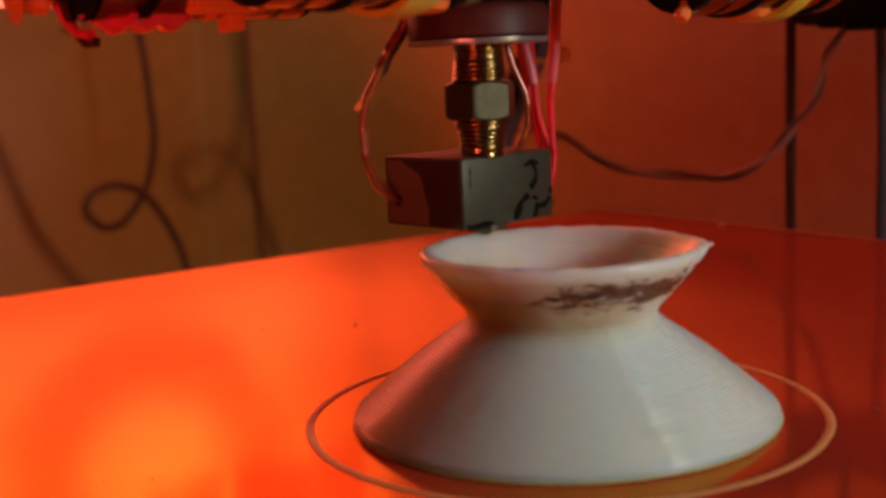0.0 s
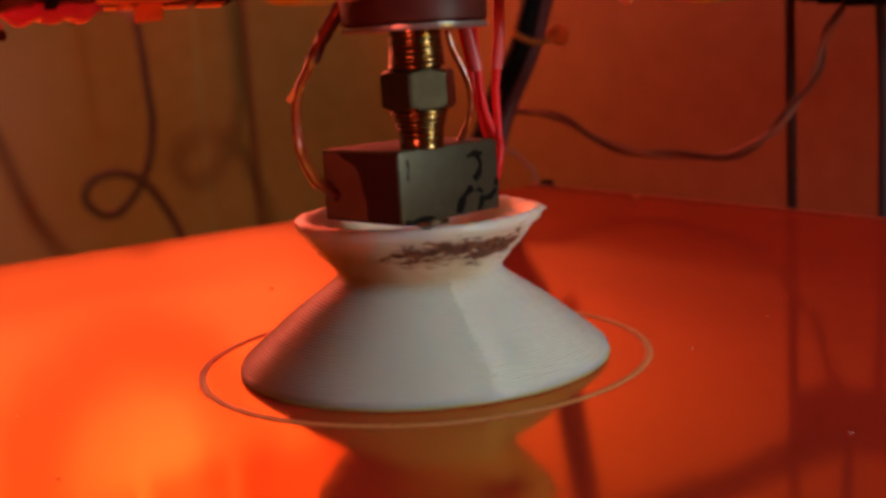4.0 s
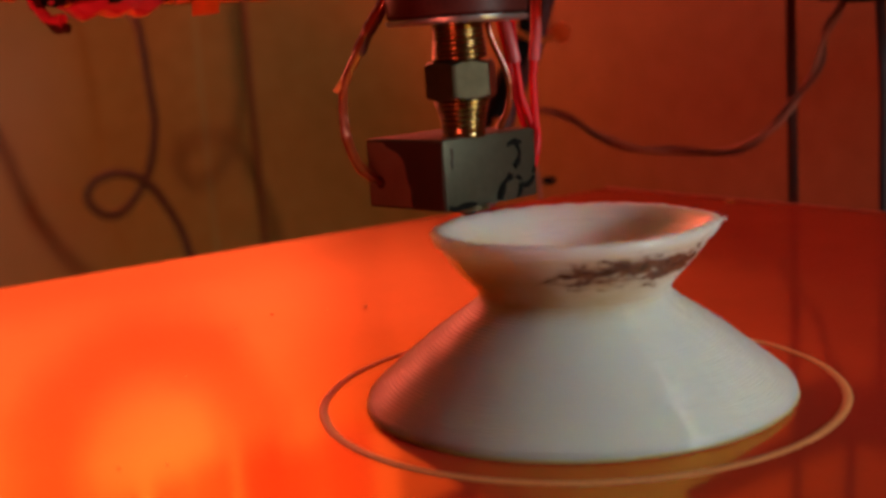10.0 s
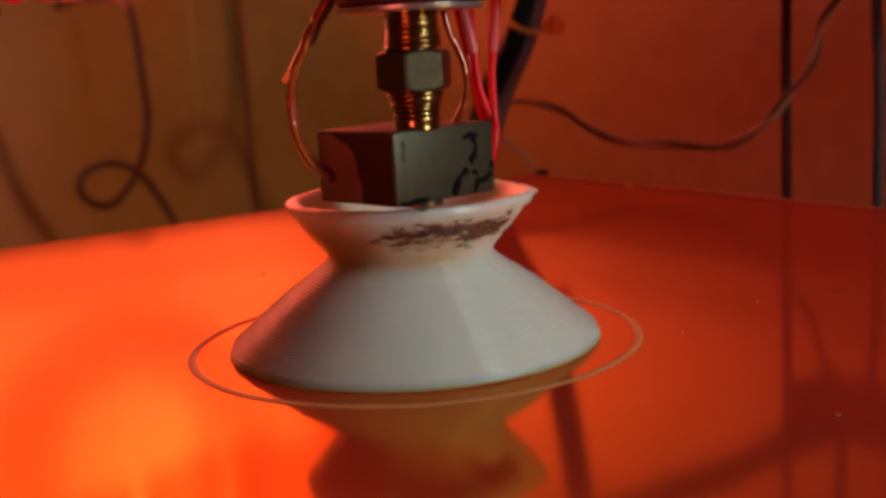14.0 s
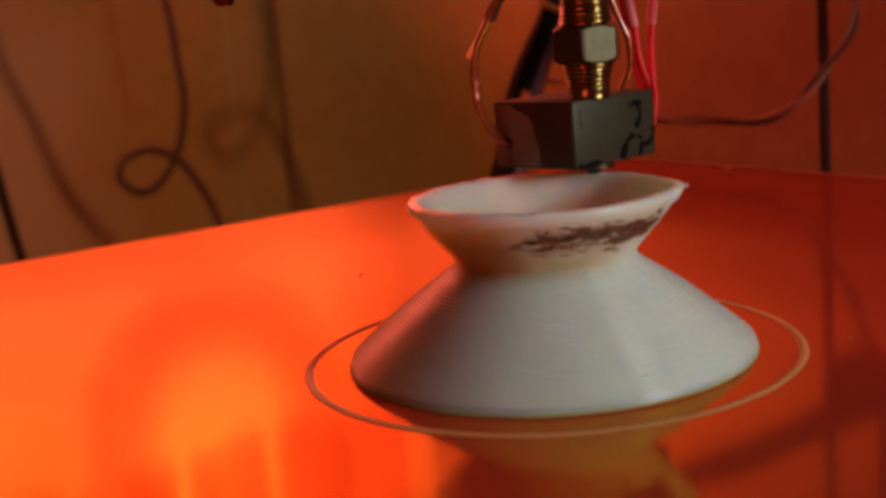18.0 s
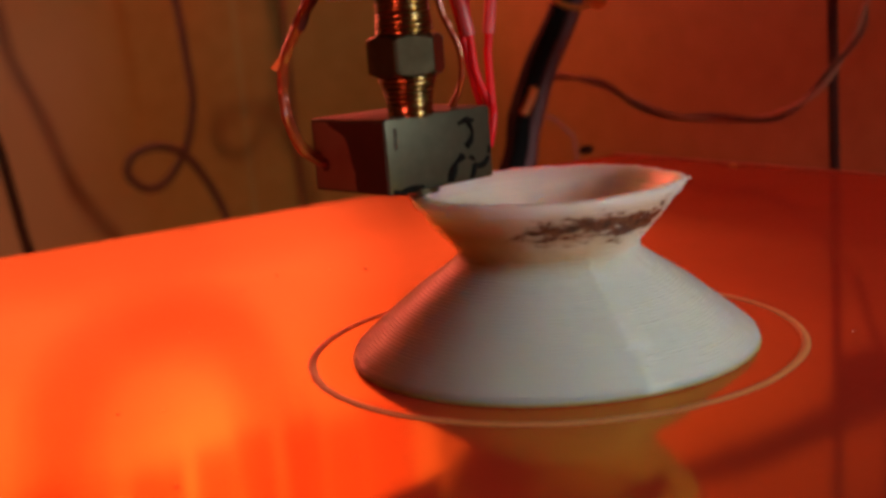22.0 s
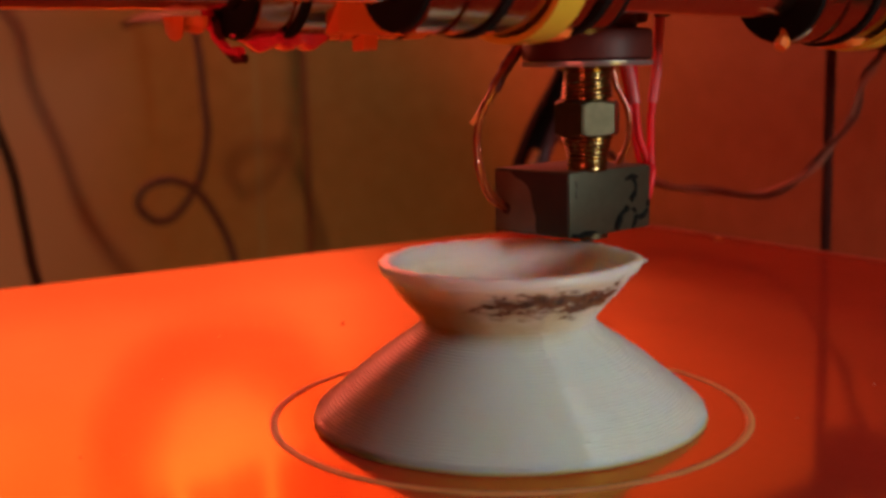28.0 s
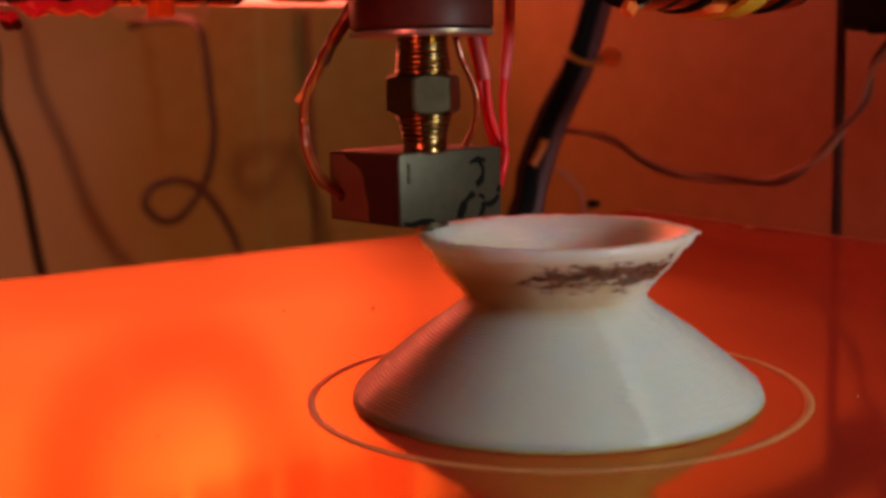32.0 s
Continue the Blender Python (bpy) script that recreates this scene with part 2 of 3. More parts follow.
def glow_material(name, side):
    """Added glow panel that the bed mirrors: a glowing band with a brighter patch at the back and blotches; it dims
    upwards and to one side.
    """
    mat, tree, shader = material(name)
    coords = tree.nodes.new("ShaderNodeTexCoord")
    xyz = tree.nodes.new("ShaderNodeSeparateXYZ")
    tree.links.new(coords.outputs["Object"], xyz.inputs[0])
    x, y, z = xyz.outputs
    blotch = noise_node(tree, 7 if side else 5, 3)
    low, high = (0.118, 0.140) if side else (0.176, 0.206)
    level = math_node(tree, "MULTIPLY_ADD", ramp_up(tree, z, low, high), 0.42, 0.66)
    if not side:
        dx, dz = math_node(tree, "SUBTRACT", x, 0.345), math_node(tree, "SUBTRACT", z, 0.370)
        r = math_node(tree, "SQRT", math_node(tree, "ADD", math_node(tree, "MULTIPLY", dx, dx), math_node(tree, "MULTIPLY", dz, dz)))
        level = math_node(tree, "ADD", level, math_node(tree, "MULTIPLY", ramp_up(tree, r, 0.130, 0.02), 0.42))
    level = math_node(tree, "ADD", level, math_node(tree, "MULTIPLY_ADD", blotch.outputs[0], 0.6, -0.3))
    if side:
        level = math_node(tree, "MULTIPLY", level, math_node(tree, "MULTIPLY_ADD", ramp_up(tree, x, 0.42, 0.20), 0.58, 0.42))
        level = math_node(tree, "MULTIPLY", level, math_node(tree, "MULTIPLY_ADD", ramp_up(tree, y, 0.20, 0.68), 0.90, 0.10))
        level = math_node(tree, "MULTIPLY", level, math_node(tree, "MULTIPLY_ADD", ramp_up(tree, z, 0.30, 0.19), 0.6, 0.4))
    else:
        level = math_node(tree, "MULTIPLY", level, math_node(tree, "MULTIPLY_ADD", ramp_up(tree, x, 0.61, 0.43), 0.55, 0.45))
        level = math_node(tree, "MULTIPLY", level, math_node(tree, "MULTIPLY_ADD", ramp_up(tree, z, 0.60, 0.46), 0.80, 0.20))
    shader.inputs["Base Color"].default_value = (0, 0, 0, 1)
    tone = mix_colour(tree, ramp_up(tree, level, 0.8, 1.7), (1.0, 0.141, 0.077), (1.0, 0.161, 0.092))
    tree.links.new(tone, shader.inputs["Emission Color"])
    tree.links.new(math_node(tree, "MULTIPLY", level, 5.95), shader.inputs["Emission Strength"])
    return mat


FILM = film_material()
PLATE = simple("plate_metal", (0.45, 0.45, 0.46), (0.6, 0.6, 0.6), 0.35, 1.0)
PRINT = print_material()
FOOT = simple("yellowish_plastic", (0.74, 0.62, 0.20), (0.82, 0.70, 0.28), 0.35, sub=0.6)
LIP = simple("fresh_plastic", (0.84, 0.80, 0.72), (0.91, 0.87, 0.80), 0.3, sub=0.35)
STEEL = simple("bearing_steel", (0.40, 0.28, 0.20), (0.50, 0.36, 0.26), 0.17, 1.0, bump=0.02)
ROD = simple("rod_steel", (0.55, 0.47, 0.42), (0.68, 0.60, 0.55), 0.2, 1.0, bump=0.02)
RUBBER = simple("black_rubber", (0.003, 0.003, 0.003), (0.007, 0.006, 0.006), 0.7, spec=0.15)
BLACK = simple("black_sheath", (0.004, 0.0035, 0.004), (0.009, 0.007, 0.008), 0.8, spec=0.2)
UMBER = simple("dark_umber_sheath", (0.022, 0.010, 0.007), (0.036, 0.017, 0.012), 0.7, spec=0.2)
DUSKY = simple("dusky_purple_sheath", (0.045, 0.024, 0.03), (0.07, 0.038, 0.045), 0.6, spec=0.3)
DARKRED = simple("dark_red_sheath", (0.065, 0.012, 0.010), (0.10, 0.018, 0.014), 0.6, spec=0.3)
MAROON = simple("maroon_strand", (0.14, 0.04, 0.028), (0.20, 0.06, 0.04), 0.5)
GREY = simple("grey_sheath", (0.15, 0.045, 0.055), (0.21, 0.07, 0.08), 0.5)
WALLCORD = simple("faded_brown_cord", (0.27, 0.125, 0.055), (0.33, 0.155, 0.075), 0.7, spec=0.2)
CORD = simple("brown_cord", (0.10, 0.045, 0.028), (0.15, 0.07, 0.045), 0.6)
BARREL = simple("stained_brass", (0.17, 0.10, 0.034), (0.24, 0.15, 0.048), 0.26, 1.0, bump=0.03, coat=0.4)
BLOCK = simple("aluminium_block", (0.078, 0.076, 0.052), (0.105, 0.102, 0.072), 0.47, 0.8, 900, bump=0.06, depth=0.0002, rough_spread=0.06)
SOOT = simple("soot", (0.045, 0.014, 0.009), (0.075, 0.022, 0.015), 0.6, 0.0)
INK = simple("black_marker", (0.006, 0.006, 0.005), (0.012, 0.011, 0.010), 0.85, spec=0.1)
PEEK = simple("dark_brown_collar", (0.06, 0.010, 0.008), (0.10, 0.018, 0.013), 0.5, spec=0.25)
WASHER = simple("pale_washer", (0.40, 0.41, 0.42), (0.52, 0.53, 0.54), 0.32, 0.8)
REDWIRE = simple("red_wire", (0.72, 0.008, 0.016), (0.82, 0.016, 0.028), 0.45, spec=0.3, sub=0.5)
GLINT = simple("pale_crumb", (0.85, 0.8, 0.75), (0.95, 0.9, 0.85), 0.25)
COPPER = simple("amber_lead", (0.24, 0.022, 0.008), (0.40, 0.07, 0.012), 0.22, 0.35, 500, coat=0.9, spec=0.4)
SHRINK = simple("pink_sleeve", (0.62, 0.09, 0.11), (0.72, 0.13, 0.15), 0.35, sub=0.5)
MARK = simple("grey_smudge", (0.035, 0.033, 0.026), (0.09, 0.085, 0.065), 0.6, 0.2, 1500, spec=0.2)
NUT = simple("dull_brass", (0.10, 0.086, 0.052), (0.145, 0.123, 0.076), 0.34, 1.0, 900, bump=0.05)
TOPSHADE = simple("top_shade_brown", (0.05, 0.024, 0.014), (0.10, 0.045, 0.025), 0.6, 0.0, 500, bump=0.2, spec=0.25)
SIDESHADE = simple("side_shade_brown", (0.24, 0.13, 0.10), (0.33, 0.19, 0.145), 0.45, 0.2)
YELLOW = simple("yellow_tie", (0.60, 0.42, 0.025), (0.68, 0.50, 0.045), 0.4)
ORANGE = simple("orange_plastic", (0.85, 0.17, 0.03), (0.92, 0.25, 0.05), 0.4, sub=0.2)
BATTEN = simple("pale_batten", (0.42, 0.32, 0.10), (0.48, 0.37, 0.12), 0.7, 0, 80)
TABLE = simple("table_top", (0.05, 0.035, 0.025), (0.09, 0.06, 0.045), 0.55, 0, 40)
BACKGLOW = glow_material("back_glow", False)
SIDEGLOW = glow_material("side_glow", True)


def bounce_tinted():
    """Wall paint that goes over from olive to terracotta round the corner; the terracotta stands for red light off the
    bed.
    """
    mat, tree, shader = material("bounce_tinted_paint")
    coords = tree.nodes.new("ShaderNodeTexCoord")
    xyz = tree.nodes.new("ShaderNodeSeparateXYZ")
    tree.links.new(coords.outputs["Object"], xyz.inputs[0])
    fine, broad = noise_node(tree, 70, 5), noise_node(tree, 6, 3)
    along = math_node(tree, "MULTIPLY_ADD", xyz.outputs[1], -0.65, math_node(tree, "MULTIPLY", xyz.outputs[0], 0.76))
    along = math_node(tree, "ADD", along, math_node(tree, "MULTIPLY_ADD", broad.outputs[0], 0.12, -0.06))
    olive = ramp_node(tree, fine.outputs[0], [(0.3, (0.43, 0.268, 0.066)), (0.7, (0.50, 0.32, 0.086))])
    # the bed's red bounced light, put into the paint
    red = ramp_node(tree, fine.outputs[0], [(0.3, (0.37, 0.128, 0.053)), (0.7, (0.43, 0.158, 0.067))])
    pink = mix_colour(tree, ramp_up(tree, along, -0.27, -0.37), olive.outputs[0], (0.50, 0.29, 0.15))
    tree.links.new(mix_colour(tree, ramp_up(tree, along, -0.10, 0.13), pink, red.outputs[0]), shader.inputs["Base Color"])
    shader.inputs["Roughness"].default_value = 0.75
    bump_node(tree, fine.outputs[0], 0.08, 0.0004, shader)
    return mat


WALL = bounce_tinted()
ROOM = simple("room_paint", (0.46, 0.20, 0.12), (0.53, 0.25, 0.16), 0.85, 0, 30, bump=0.05)
TIE = see_through("bright_orange_tie", (0.98, 0.38, 0.10), (1.0, 0.42, 0.10), 0.5)
ARCHVEIL = see_through("sheer_red_arch_veil", (0.80, 0.20, 0.12), (0.99, 0.95, 0.93), 0.8, 0.92)
BEAD = simple("skirt_plastic", (0.82, 0.33, 0.11), (0.88, 0.40, 0.15), 0.5, bump=0.1)
FILMEDGE = simple("film_edge", (0.66, 0.13, 0.07), (0.78, 0.18, 0.10), 0.55)
SHEER = see_through("sheer_red_cloth", (0.80, 0.22, 0.14), (0.98, 0.55, 0.42), 0.8, 0.55)
PALE_SHEER = see_through("sheer_pale_cloth", (0.90, 0.42, 0.30), (1.0, 0.85, 0.75), 0.8, 0.65)
GOOP = simple("red_glue", (0.86, 0.03, 0.10), (0.94, 0.05, 0.13), 0.18, coat=0.5, sub=0.5)
CONNECTOR = simple("connector_plastic", (0.003, 0.003, 0.003), (0.007, 0.006, 0.006), 0.8, spec=0.2)
PINK = simple("pinkish_strand", (0.46, 0.15, 0.10), (0.54, 0.20, 0.13), 0.5)
SPECK = simple("dark_grit", (0.30, 0.06, 0.02), (0.42, 0.09, 0.035), 0.7)


# ---- builders: all shapes in millimetres ----
def part(name, bm, mat, parent=None, label="", smooth=True, sharp=40):
    bmesh.ops.scale(bm, vec=(MM, MM, MM), verts=bm.verts)
    mesh = bpy.data.meshes.new(name)
    bm.to_mesh(mesh)
    bm.free()
    if smooth:
        mesh.polygons.foreach_set("use_smooth", [True] * len(mesh.polygons))
        mesh.set_sharp_from_angle(angle=radians(sharp))
    mesh.materials.append(mat)
    ob = new(name, mesh)
    if parent:
        ob.parent = parent
    if label:
        ob["label"] = label
    return ob


def holder(name, x=0, y=0, z=0):
    ob = new(name)
    ob.empty_display_size = 0.01
    ob.location = (x * MM, y * MM, z * MM)
    return ob


def box(x0, x1, y0, y1, z0, z1, bevel=0.0, bm=None):
    bm = bm or bmesh.new()
    made = bmesh.ops.create_cube(bm, size=1, matrix=Matrix.Translation(((x0 + x1) / 2, (y0 + y1) / 2, (z0 + z1) / 2)) @ Matrix.Diagonal((x1 - x0, y1 - y0, z1 - z0, 1)))
    if bevel:
        edges = list({e for v in made["verts"] for e in v.link_edges})
        bmesh.ops.bevel(bm, geom=edges, offset=bevel, segments=2, affect="EDGES", profile=0.6)
    return bm


def lathe(profile, steps=64, closed=False, bm=None, wobble=None, m=None, caps=(True, True)):
    """Turns (radius, height) pairs round the z axis."""
    bm = bm or bmesh.new()
    rings = []
    for r, z in profile:
        ring = []
        for i in range(steps):
            a = 2 * math.pi * i / steps
            rr, zz = wobble(r, z, a) if wobble else (r, z)
            p = Vector((rr * math.cos(a), rr * math.sin(a), zz))
            ring.append(bm.verts.new(m @ p if m else p))
        rings.append(ring)
    pairs = list(zip(rings, rings[1:])) + ([(rings[-1], rings[0])] if closed else [])
    for a, b in pairs:
        for i in range(steps):
            bm.faces.new((a[i], a[(i + 1) % steps], b[(i + 1) % steps], b[i]))
    if not closed:
        for ring, cap in zip((rings[0][::-1], rings[-1]), caps):
            if cap:
                bm.faces.new(ring)
    return bm


def smooth_line(points, per=8):
    """A Catmull-Rom line through the points."""
    p = [Vector(q) for q in points]
    p = [p[0] * 2 - p[1], *p, p[-1] * 2 - p[-2]]
    out = []
    for a, b, c, d in zip(p, p[1:], p[2:], p[3:]):
        for i in range(per):
            t = i / per
            out.append(0.5 * (2 * b + (c - a) * t + (2 * a - 5 * b + 4 * c - d) * t * t + (3 * b - a - 3 * c + d) * t ** 3))
    return out + [p[-2]]


def tube(points, radius, sides=10, per=8, bm=None, rough=0.0):
    bm = bm or bmesh.new()
    line = smooth_line(points, per) if per else [Vector(q) for q in points]
    side = None
    rings = []
    for i, q in enumerate(line):
        ahead = (line[min(i + 1, len(line) - 1)] - line[max(i - 1, 0)]).normalized()
        if side is None:
            side = ahead.orthogonal().normalized()
        side = (side - ahead * side.dot(ahead)).normalized()
        other = ahead.cross(side)
        r = radius * (1 + rough * noise.noise(q * 0.9))
        rings.append([bm.verts.new(q + (side * math.cos(2 * math.pi * k / sides) + other * math.sin(2 * math.pi * k / sides)) * r) for k in range(sides)])
    for a, b in zip(rings, rings[1:]):
        for k in range(sides):
            bm.faces.new((a[k], a[(k + 1) % sides], b[(k + 1) % sides], b[k]))
    bm.faces.new(rings[0][::-1])
    bm.faces.new(rings[-1])
    return bm


# ---- the room ----
def room():
    for name, bm in (("wall_back", box(-900, 380, 656, 676, -300, 84)), ("wall_back_top", box(-900, 380, 656, 676, 430, 1000)), ("wall_back_side", box(-900, -70, 656, 676, 84, 430))):
        tagged(part(name, bm, WALL, smooth=False), "dim olive-brown painted wall behind the printer", "wall", kind="structure")
    for name, bm in (("wall_right", box(380, 400, -1000, 676, -300, 84)), ("wall_right_top", box(380, 400, -1000, 676, 560, 1000)), ("wall_right_side", box(380, 400, -1000, -160, 84, 560))):
        tagged(part(name, bm, WALL, smooth=False), "painted wall beside the printer, reddened in its colour for light off the bed", "wall", kind="structure")
    # the rounded corner between them
    bm = bmesh.new()
    arc = [(230 + 150 * math.sin(a), 506 + 150 * math.cos(a)) for a in (math.pi / 2 * i / 24 for i in range(25))]
    outline = [(379.9, 655.9)] + arc[::-1]
    low, high = ([bm.verts.new((x, y, z)) for x, y in outline] for z in (-300, 83.5))
    for i in range(len(outline)):
        j = (i + 1) % len(outline)
        bm.faces.new((low[i], low[j], high[j], high[i]))
    bm.faces.new(high)
    bm.faces.new(low[::-1])
    bmesh.ops.recalc_face_normals(bm, faces=bm.faces)
    tagged(part("wall_corner", bm, WALL), "rounded painted corner of the walls", "wall", kind="structure")
    for name, bm in (("wall_left", box(-920, -900, -1000, 676, -300, 1000)), ("wall_front", box(-900, 380, -1020, -1000, -300, 1000))):
        tagged(part(name, bm, ROOM, smooth=False), "dim brown wall of the room", "wall", kind="structure")
    tagged(part("ceiling", box(-920, 400, -1020, 676, 1000, 1020), ROOM, smooth=False), "dim brown ceiling of the room", "ceiling", kind="structure")
    tagged(part("floor", box(-920, 400, -1020, 676, -320, -300), TABLE, smooth=False), "dark table top under the printer", "table top", kind="structure")
    # unseen glow panels, added behind the openings to light the bed's reflection
    tagged(part("backdrop", box(-900, 760, 1000, 1004, 60, 1050), BACKGLOW, smooth=False), "unseen warm glow panel added behind the back opening for the bed to mirror", "sky", kind="structure")
    tagged(part("backdrop", box(424, 428, -240, 704, 60, 600), SIDEGLOW, smooth=False), "unseen dimmer glow panel added behind the side opening for the bed to mirror", "sky", kind="structure")
    bm = bmesh.new()
    for b in ((84, 85.5), (422, 430)):
        box(-70, 380, 660, 672, b[0], b[1], bm=bm)
    tagged(part("added_window_1", bm, BATTEN, smooth=False), "plain wooden frame of an unseen, added window", "window", kind="structure")
    bm = bmesh.new()
    for b in ((84, 85.5), (552, 560)):
        box(384, 396, -160, 650, b[0], b[1], bm=bm)
    tagged(part("added_window_2", bm, BATTEN, smooth=False), "plain wooden frame of an unseen, added window", "window", kind="structure")
    # unseen hanging strips, added only to streak the glow that the bed mirrors
    blind = holder("streak_strips", 0, 664, 0)
    tagged(blind, "unseen sheer red strips added to streak the glow mirrored in the bed", "blind")
    part("rail", box(-66, 376, -3, 3, 415, 420, 0.8), BATTEN, blind, "plain wooden rail")
    rng = random.Random(7)
    edges = [-66, -38, -4, 22, 61, 104, 143, 185, 192, 222, 254, 261, 296, 330, 375]
    for x0, x1 in zip(edges, edges[1:]):
        if x1 - x0 < 10:
            continue
        hang, depth = rng.uniform(247, 258), rng.uniform(0.6, 1.6)
        bm = bmesh.new()
        cols = [[bm.verts.new((x0 + 0.8 + (x1 - x0 - 1.6) * i / 8, depth * math.sin(i * 1.1 + x0), z)) for z in (hang + rng.uniform(-1.5, 1.5), 340, 417)] for i in range(9)]
        for a, b in zip(cols, cols[1:]):
            for k in (0, 1):
                bm.faces.new((a[k], b[k], b[k + 1], a[k + 1]))
        pale = x0 == 104
        part("strip", bm, PALE_SHEER if pale else SHEER, blind, "sheer pale cloth strip" if pale else "")
    tagged(part("trim", box(253, 285, 653.5, 655.5, -300, 83, 0.8), BATTEN), "pale upright wooden batten on the wall", "batten", kind="structure")


room()


# ---- the printer ----
def bed():
    thing = holder("print_bed")
    tagged(thing, "square heated print bed covered in glossy amber film", "print bed")
    part("plate", box(-121.5, 121.8, -130, 125, -5, -0.12, 1.0), PLATE, thing, "polished metal plate")
    bm = bmesh.new()
    bmesh.ops.create_grid(bm, x_segments=60, y_segments=60, size=0.5, matrix=Matrix.Translation((0.1, -2.4, 0)) @ Matrix.Diagonal((243.6, 255.4, 1, 1)))
    part("film", bm, FILM, thing, "amber polyimide film with a mirror sheen")
    part("film_edge", box(121.1, 122.0, -129, 124.9, -0.1, 0.38, 0.12), FILMEDGE, thing, "dull cut edge of the film")
    bm = bmesh.new()
    bmesh.ops.create_icosphere(bm, subdivisions=2, radius=1.0)
    for v in bm.verts:
        v.co = Vector((118 + v.co.x * 0.7, 81 + v.co.y * 1.3, 0.35 + v.co.z * 0.4)) + Vector((0.3, 0.3, 0.1)) * noise.noise(v.co * 1.7)
    part("crumb", bm, ORANGE, thing, "orange crumb near the edge")
    rng = random.Random(4)
    for x, y, r in ((6.4, 56, 0.75), (-13.9, 59.4, 0.5), (-48.6, 13.6, 0.42), (-44.6, 11, 0.3), (-5.7, 63.6, 0.4), (-8.5, 65.4, 0.35), (-36.3, -16.2, 0.3), (25.2, -23.1, 0.22), (11.8, -56.1, 0.35), (-18.5, -47.2, 0.3), (-51.5, -10.8, 0.35), (2, 60, 0.3), (-30, 40, 0.22), (-62, 30, 0.28), (40, 60, 0.3), (44.3, -19.2, 0.22)):
        bm = bmesh.new()
        bmesh.ops.create_icosphere(bm, subdivisions=2, radius=r * 0.42)
        for v in bm.verts:
            k = 1 + 0.5 * noise.noise(v.co * 2.3 + Vector((x, y, 0)))
            v.co = Vector((v.co.x * k * 1.5, v.co.y * k * 0.8, v.co.z * k * 0.35 + r * 0.3)) 
        bmesh.ops.transform(bm, matrix=Matrix.Translation((x, y, 0)) @ Matrix.Rotation(rng.random() * 3, 4, "Z"), verts=bm.verts)
        part("grit", bm, GLINT if x > 10 and y < -18 else SPECK, thing)
    return thing


def vase():
    layer = 0.27
    outer = [(23.7, 0.5), (23.6, 1.0), (22.35, 2.1), (16.5, 6.9), (12.0, 10.0), (11.05, 10.75), (10.6, 11.3), (10.6, 11.9), (11.05, 12.6), (13.35, 15.3), (14.65, 17.35), (15.1, 17.5), (15.5, 18.6), (15.55, 19.2)]

    def radius_at(z, table):
        for (r0, z0), (r1, z1) in zip(table, table[1:]):
            if z <= z1:
                return r0 + (r1 - r0) * (z - z0) / (z1 - z0)
        return table[-1][0]

    def wobble(r, z, a):
        bulge = 0.75 * math.exp(-((a - 5.55) / 0.25) ** 2) * max(0, (z - 14) / 5)
        row = round(z / layer)
        start = 4.46 + 0.07 * noise.noise(Vector((3, 1, row * 2.7)))
        if 1.0 < z < 17:
            bulge += math.exp(-((a - start) / 0.045) ** 2) * (0.10 + 0.16 * noise.noise(Vector((0, 5, row * 5.3))))
        n1 = noise.noise(Vector((math.cos(a) * 2.2, math.sin(a) * 2.2, z * 0.9)))
        n2 = noise.noise(Vector((math.cos(a) * 9, math.sin(a) * 9, z * 3.1 + 7)))
        n3 = noise.noise(Vector((0, 0, row * 3.7)))
        n4 = noise.noise(Vector((math.cos(a) * 6.5, math.sin(a) * 6.5, row * 7.31)))
        n6 = noise.noise(Vector((math.cos(a) * 5 + 9, math.sin(a) * 5, (row // 3) * 5.17)))
        n5 = noise.noise(Vector((math.cos(a) * 14, math.sin(a) * 14, z * 0.35)))
        k = 1.0 + max(0, (z - 13) / 3)
        return r + bulge + 0.05 * n1 * k + 0.03 * n2 * k + 0.035 * n3 + 0.065 * n4 + 0.06 * n6 + 0.03 * n5, z + (0.08 * n2 + 0.06 * n5) * max(0, (z - 17) / 1.5)

    # one bead of plastic upon the other, each rounded, up to the lip; then down the inner wall to the floor
    shell = [(1.0, 0.02), (23.2, 0.02), (23.55, 0.2)]
    for i in range(1, int(18.6 / layer)):
        z = i * layer
        r = radius_at(max(z, 0.5), outer)
        for at, bead in ((-0.47, -0.066), (-0.30, -0.008), (0.0, 0.030), (0.30, -0.008)):
            own = radius_at(max(z + at * layer, 0.5), outer)
            shell.append((own + (r - own) * 0.55 + bead, z + at * layer))
    shell += [(15.5, 18.7), (15.3, 18.95), (14.8, 19.1), (14.2, 19.0), (13.75, 18.6)]
    shell += [(max(radius_at(z, outer) - 2.0 + 0.04 * (-1) ** i, 8.2), z) for i, z in enumerate(17.9 - 0.2 * k for k in range(30))]
    shell += [(radius_at(z, outer) - 2.6, z) for z in (11.0, 9.0, 7.0, 5.0, 3.0, 1.6)] + [(1.0, 1.4)]
    thing = holder("printed_vase")
    tagged(thing, "white plastic hourglass vase, half printed, with a scorched band", "vase")
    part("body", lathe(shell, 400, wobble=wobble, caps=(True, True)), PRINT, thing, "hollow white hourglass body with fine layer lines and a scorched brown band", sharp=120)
    foot = [(22.9, 0.03), (23.75, 0.03), (23.9, 0.16), (23.78, 0.32), (23.4, 0.36), (22.9, 0.30)]
    part("first_layer", lathe(foot, 260, closed=True, wobble=lambda r, z, a: (r + 0.05 * noise.noise(Vector((math.cos(a) * 8, math.sin(a) * 8, 2))), z)), FOOT, thing, "yellowish translucent first layer on the bed")
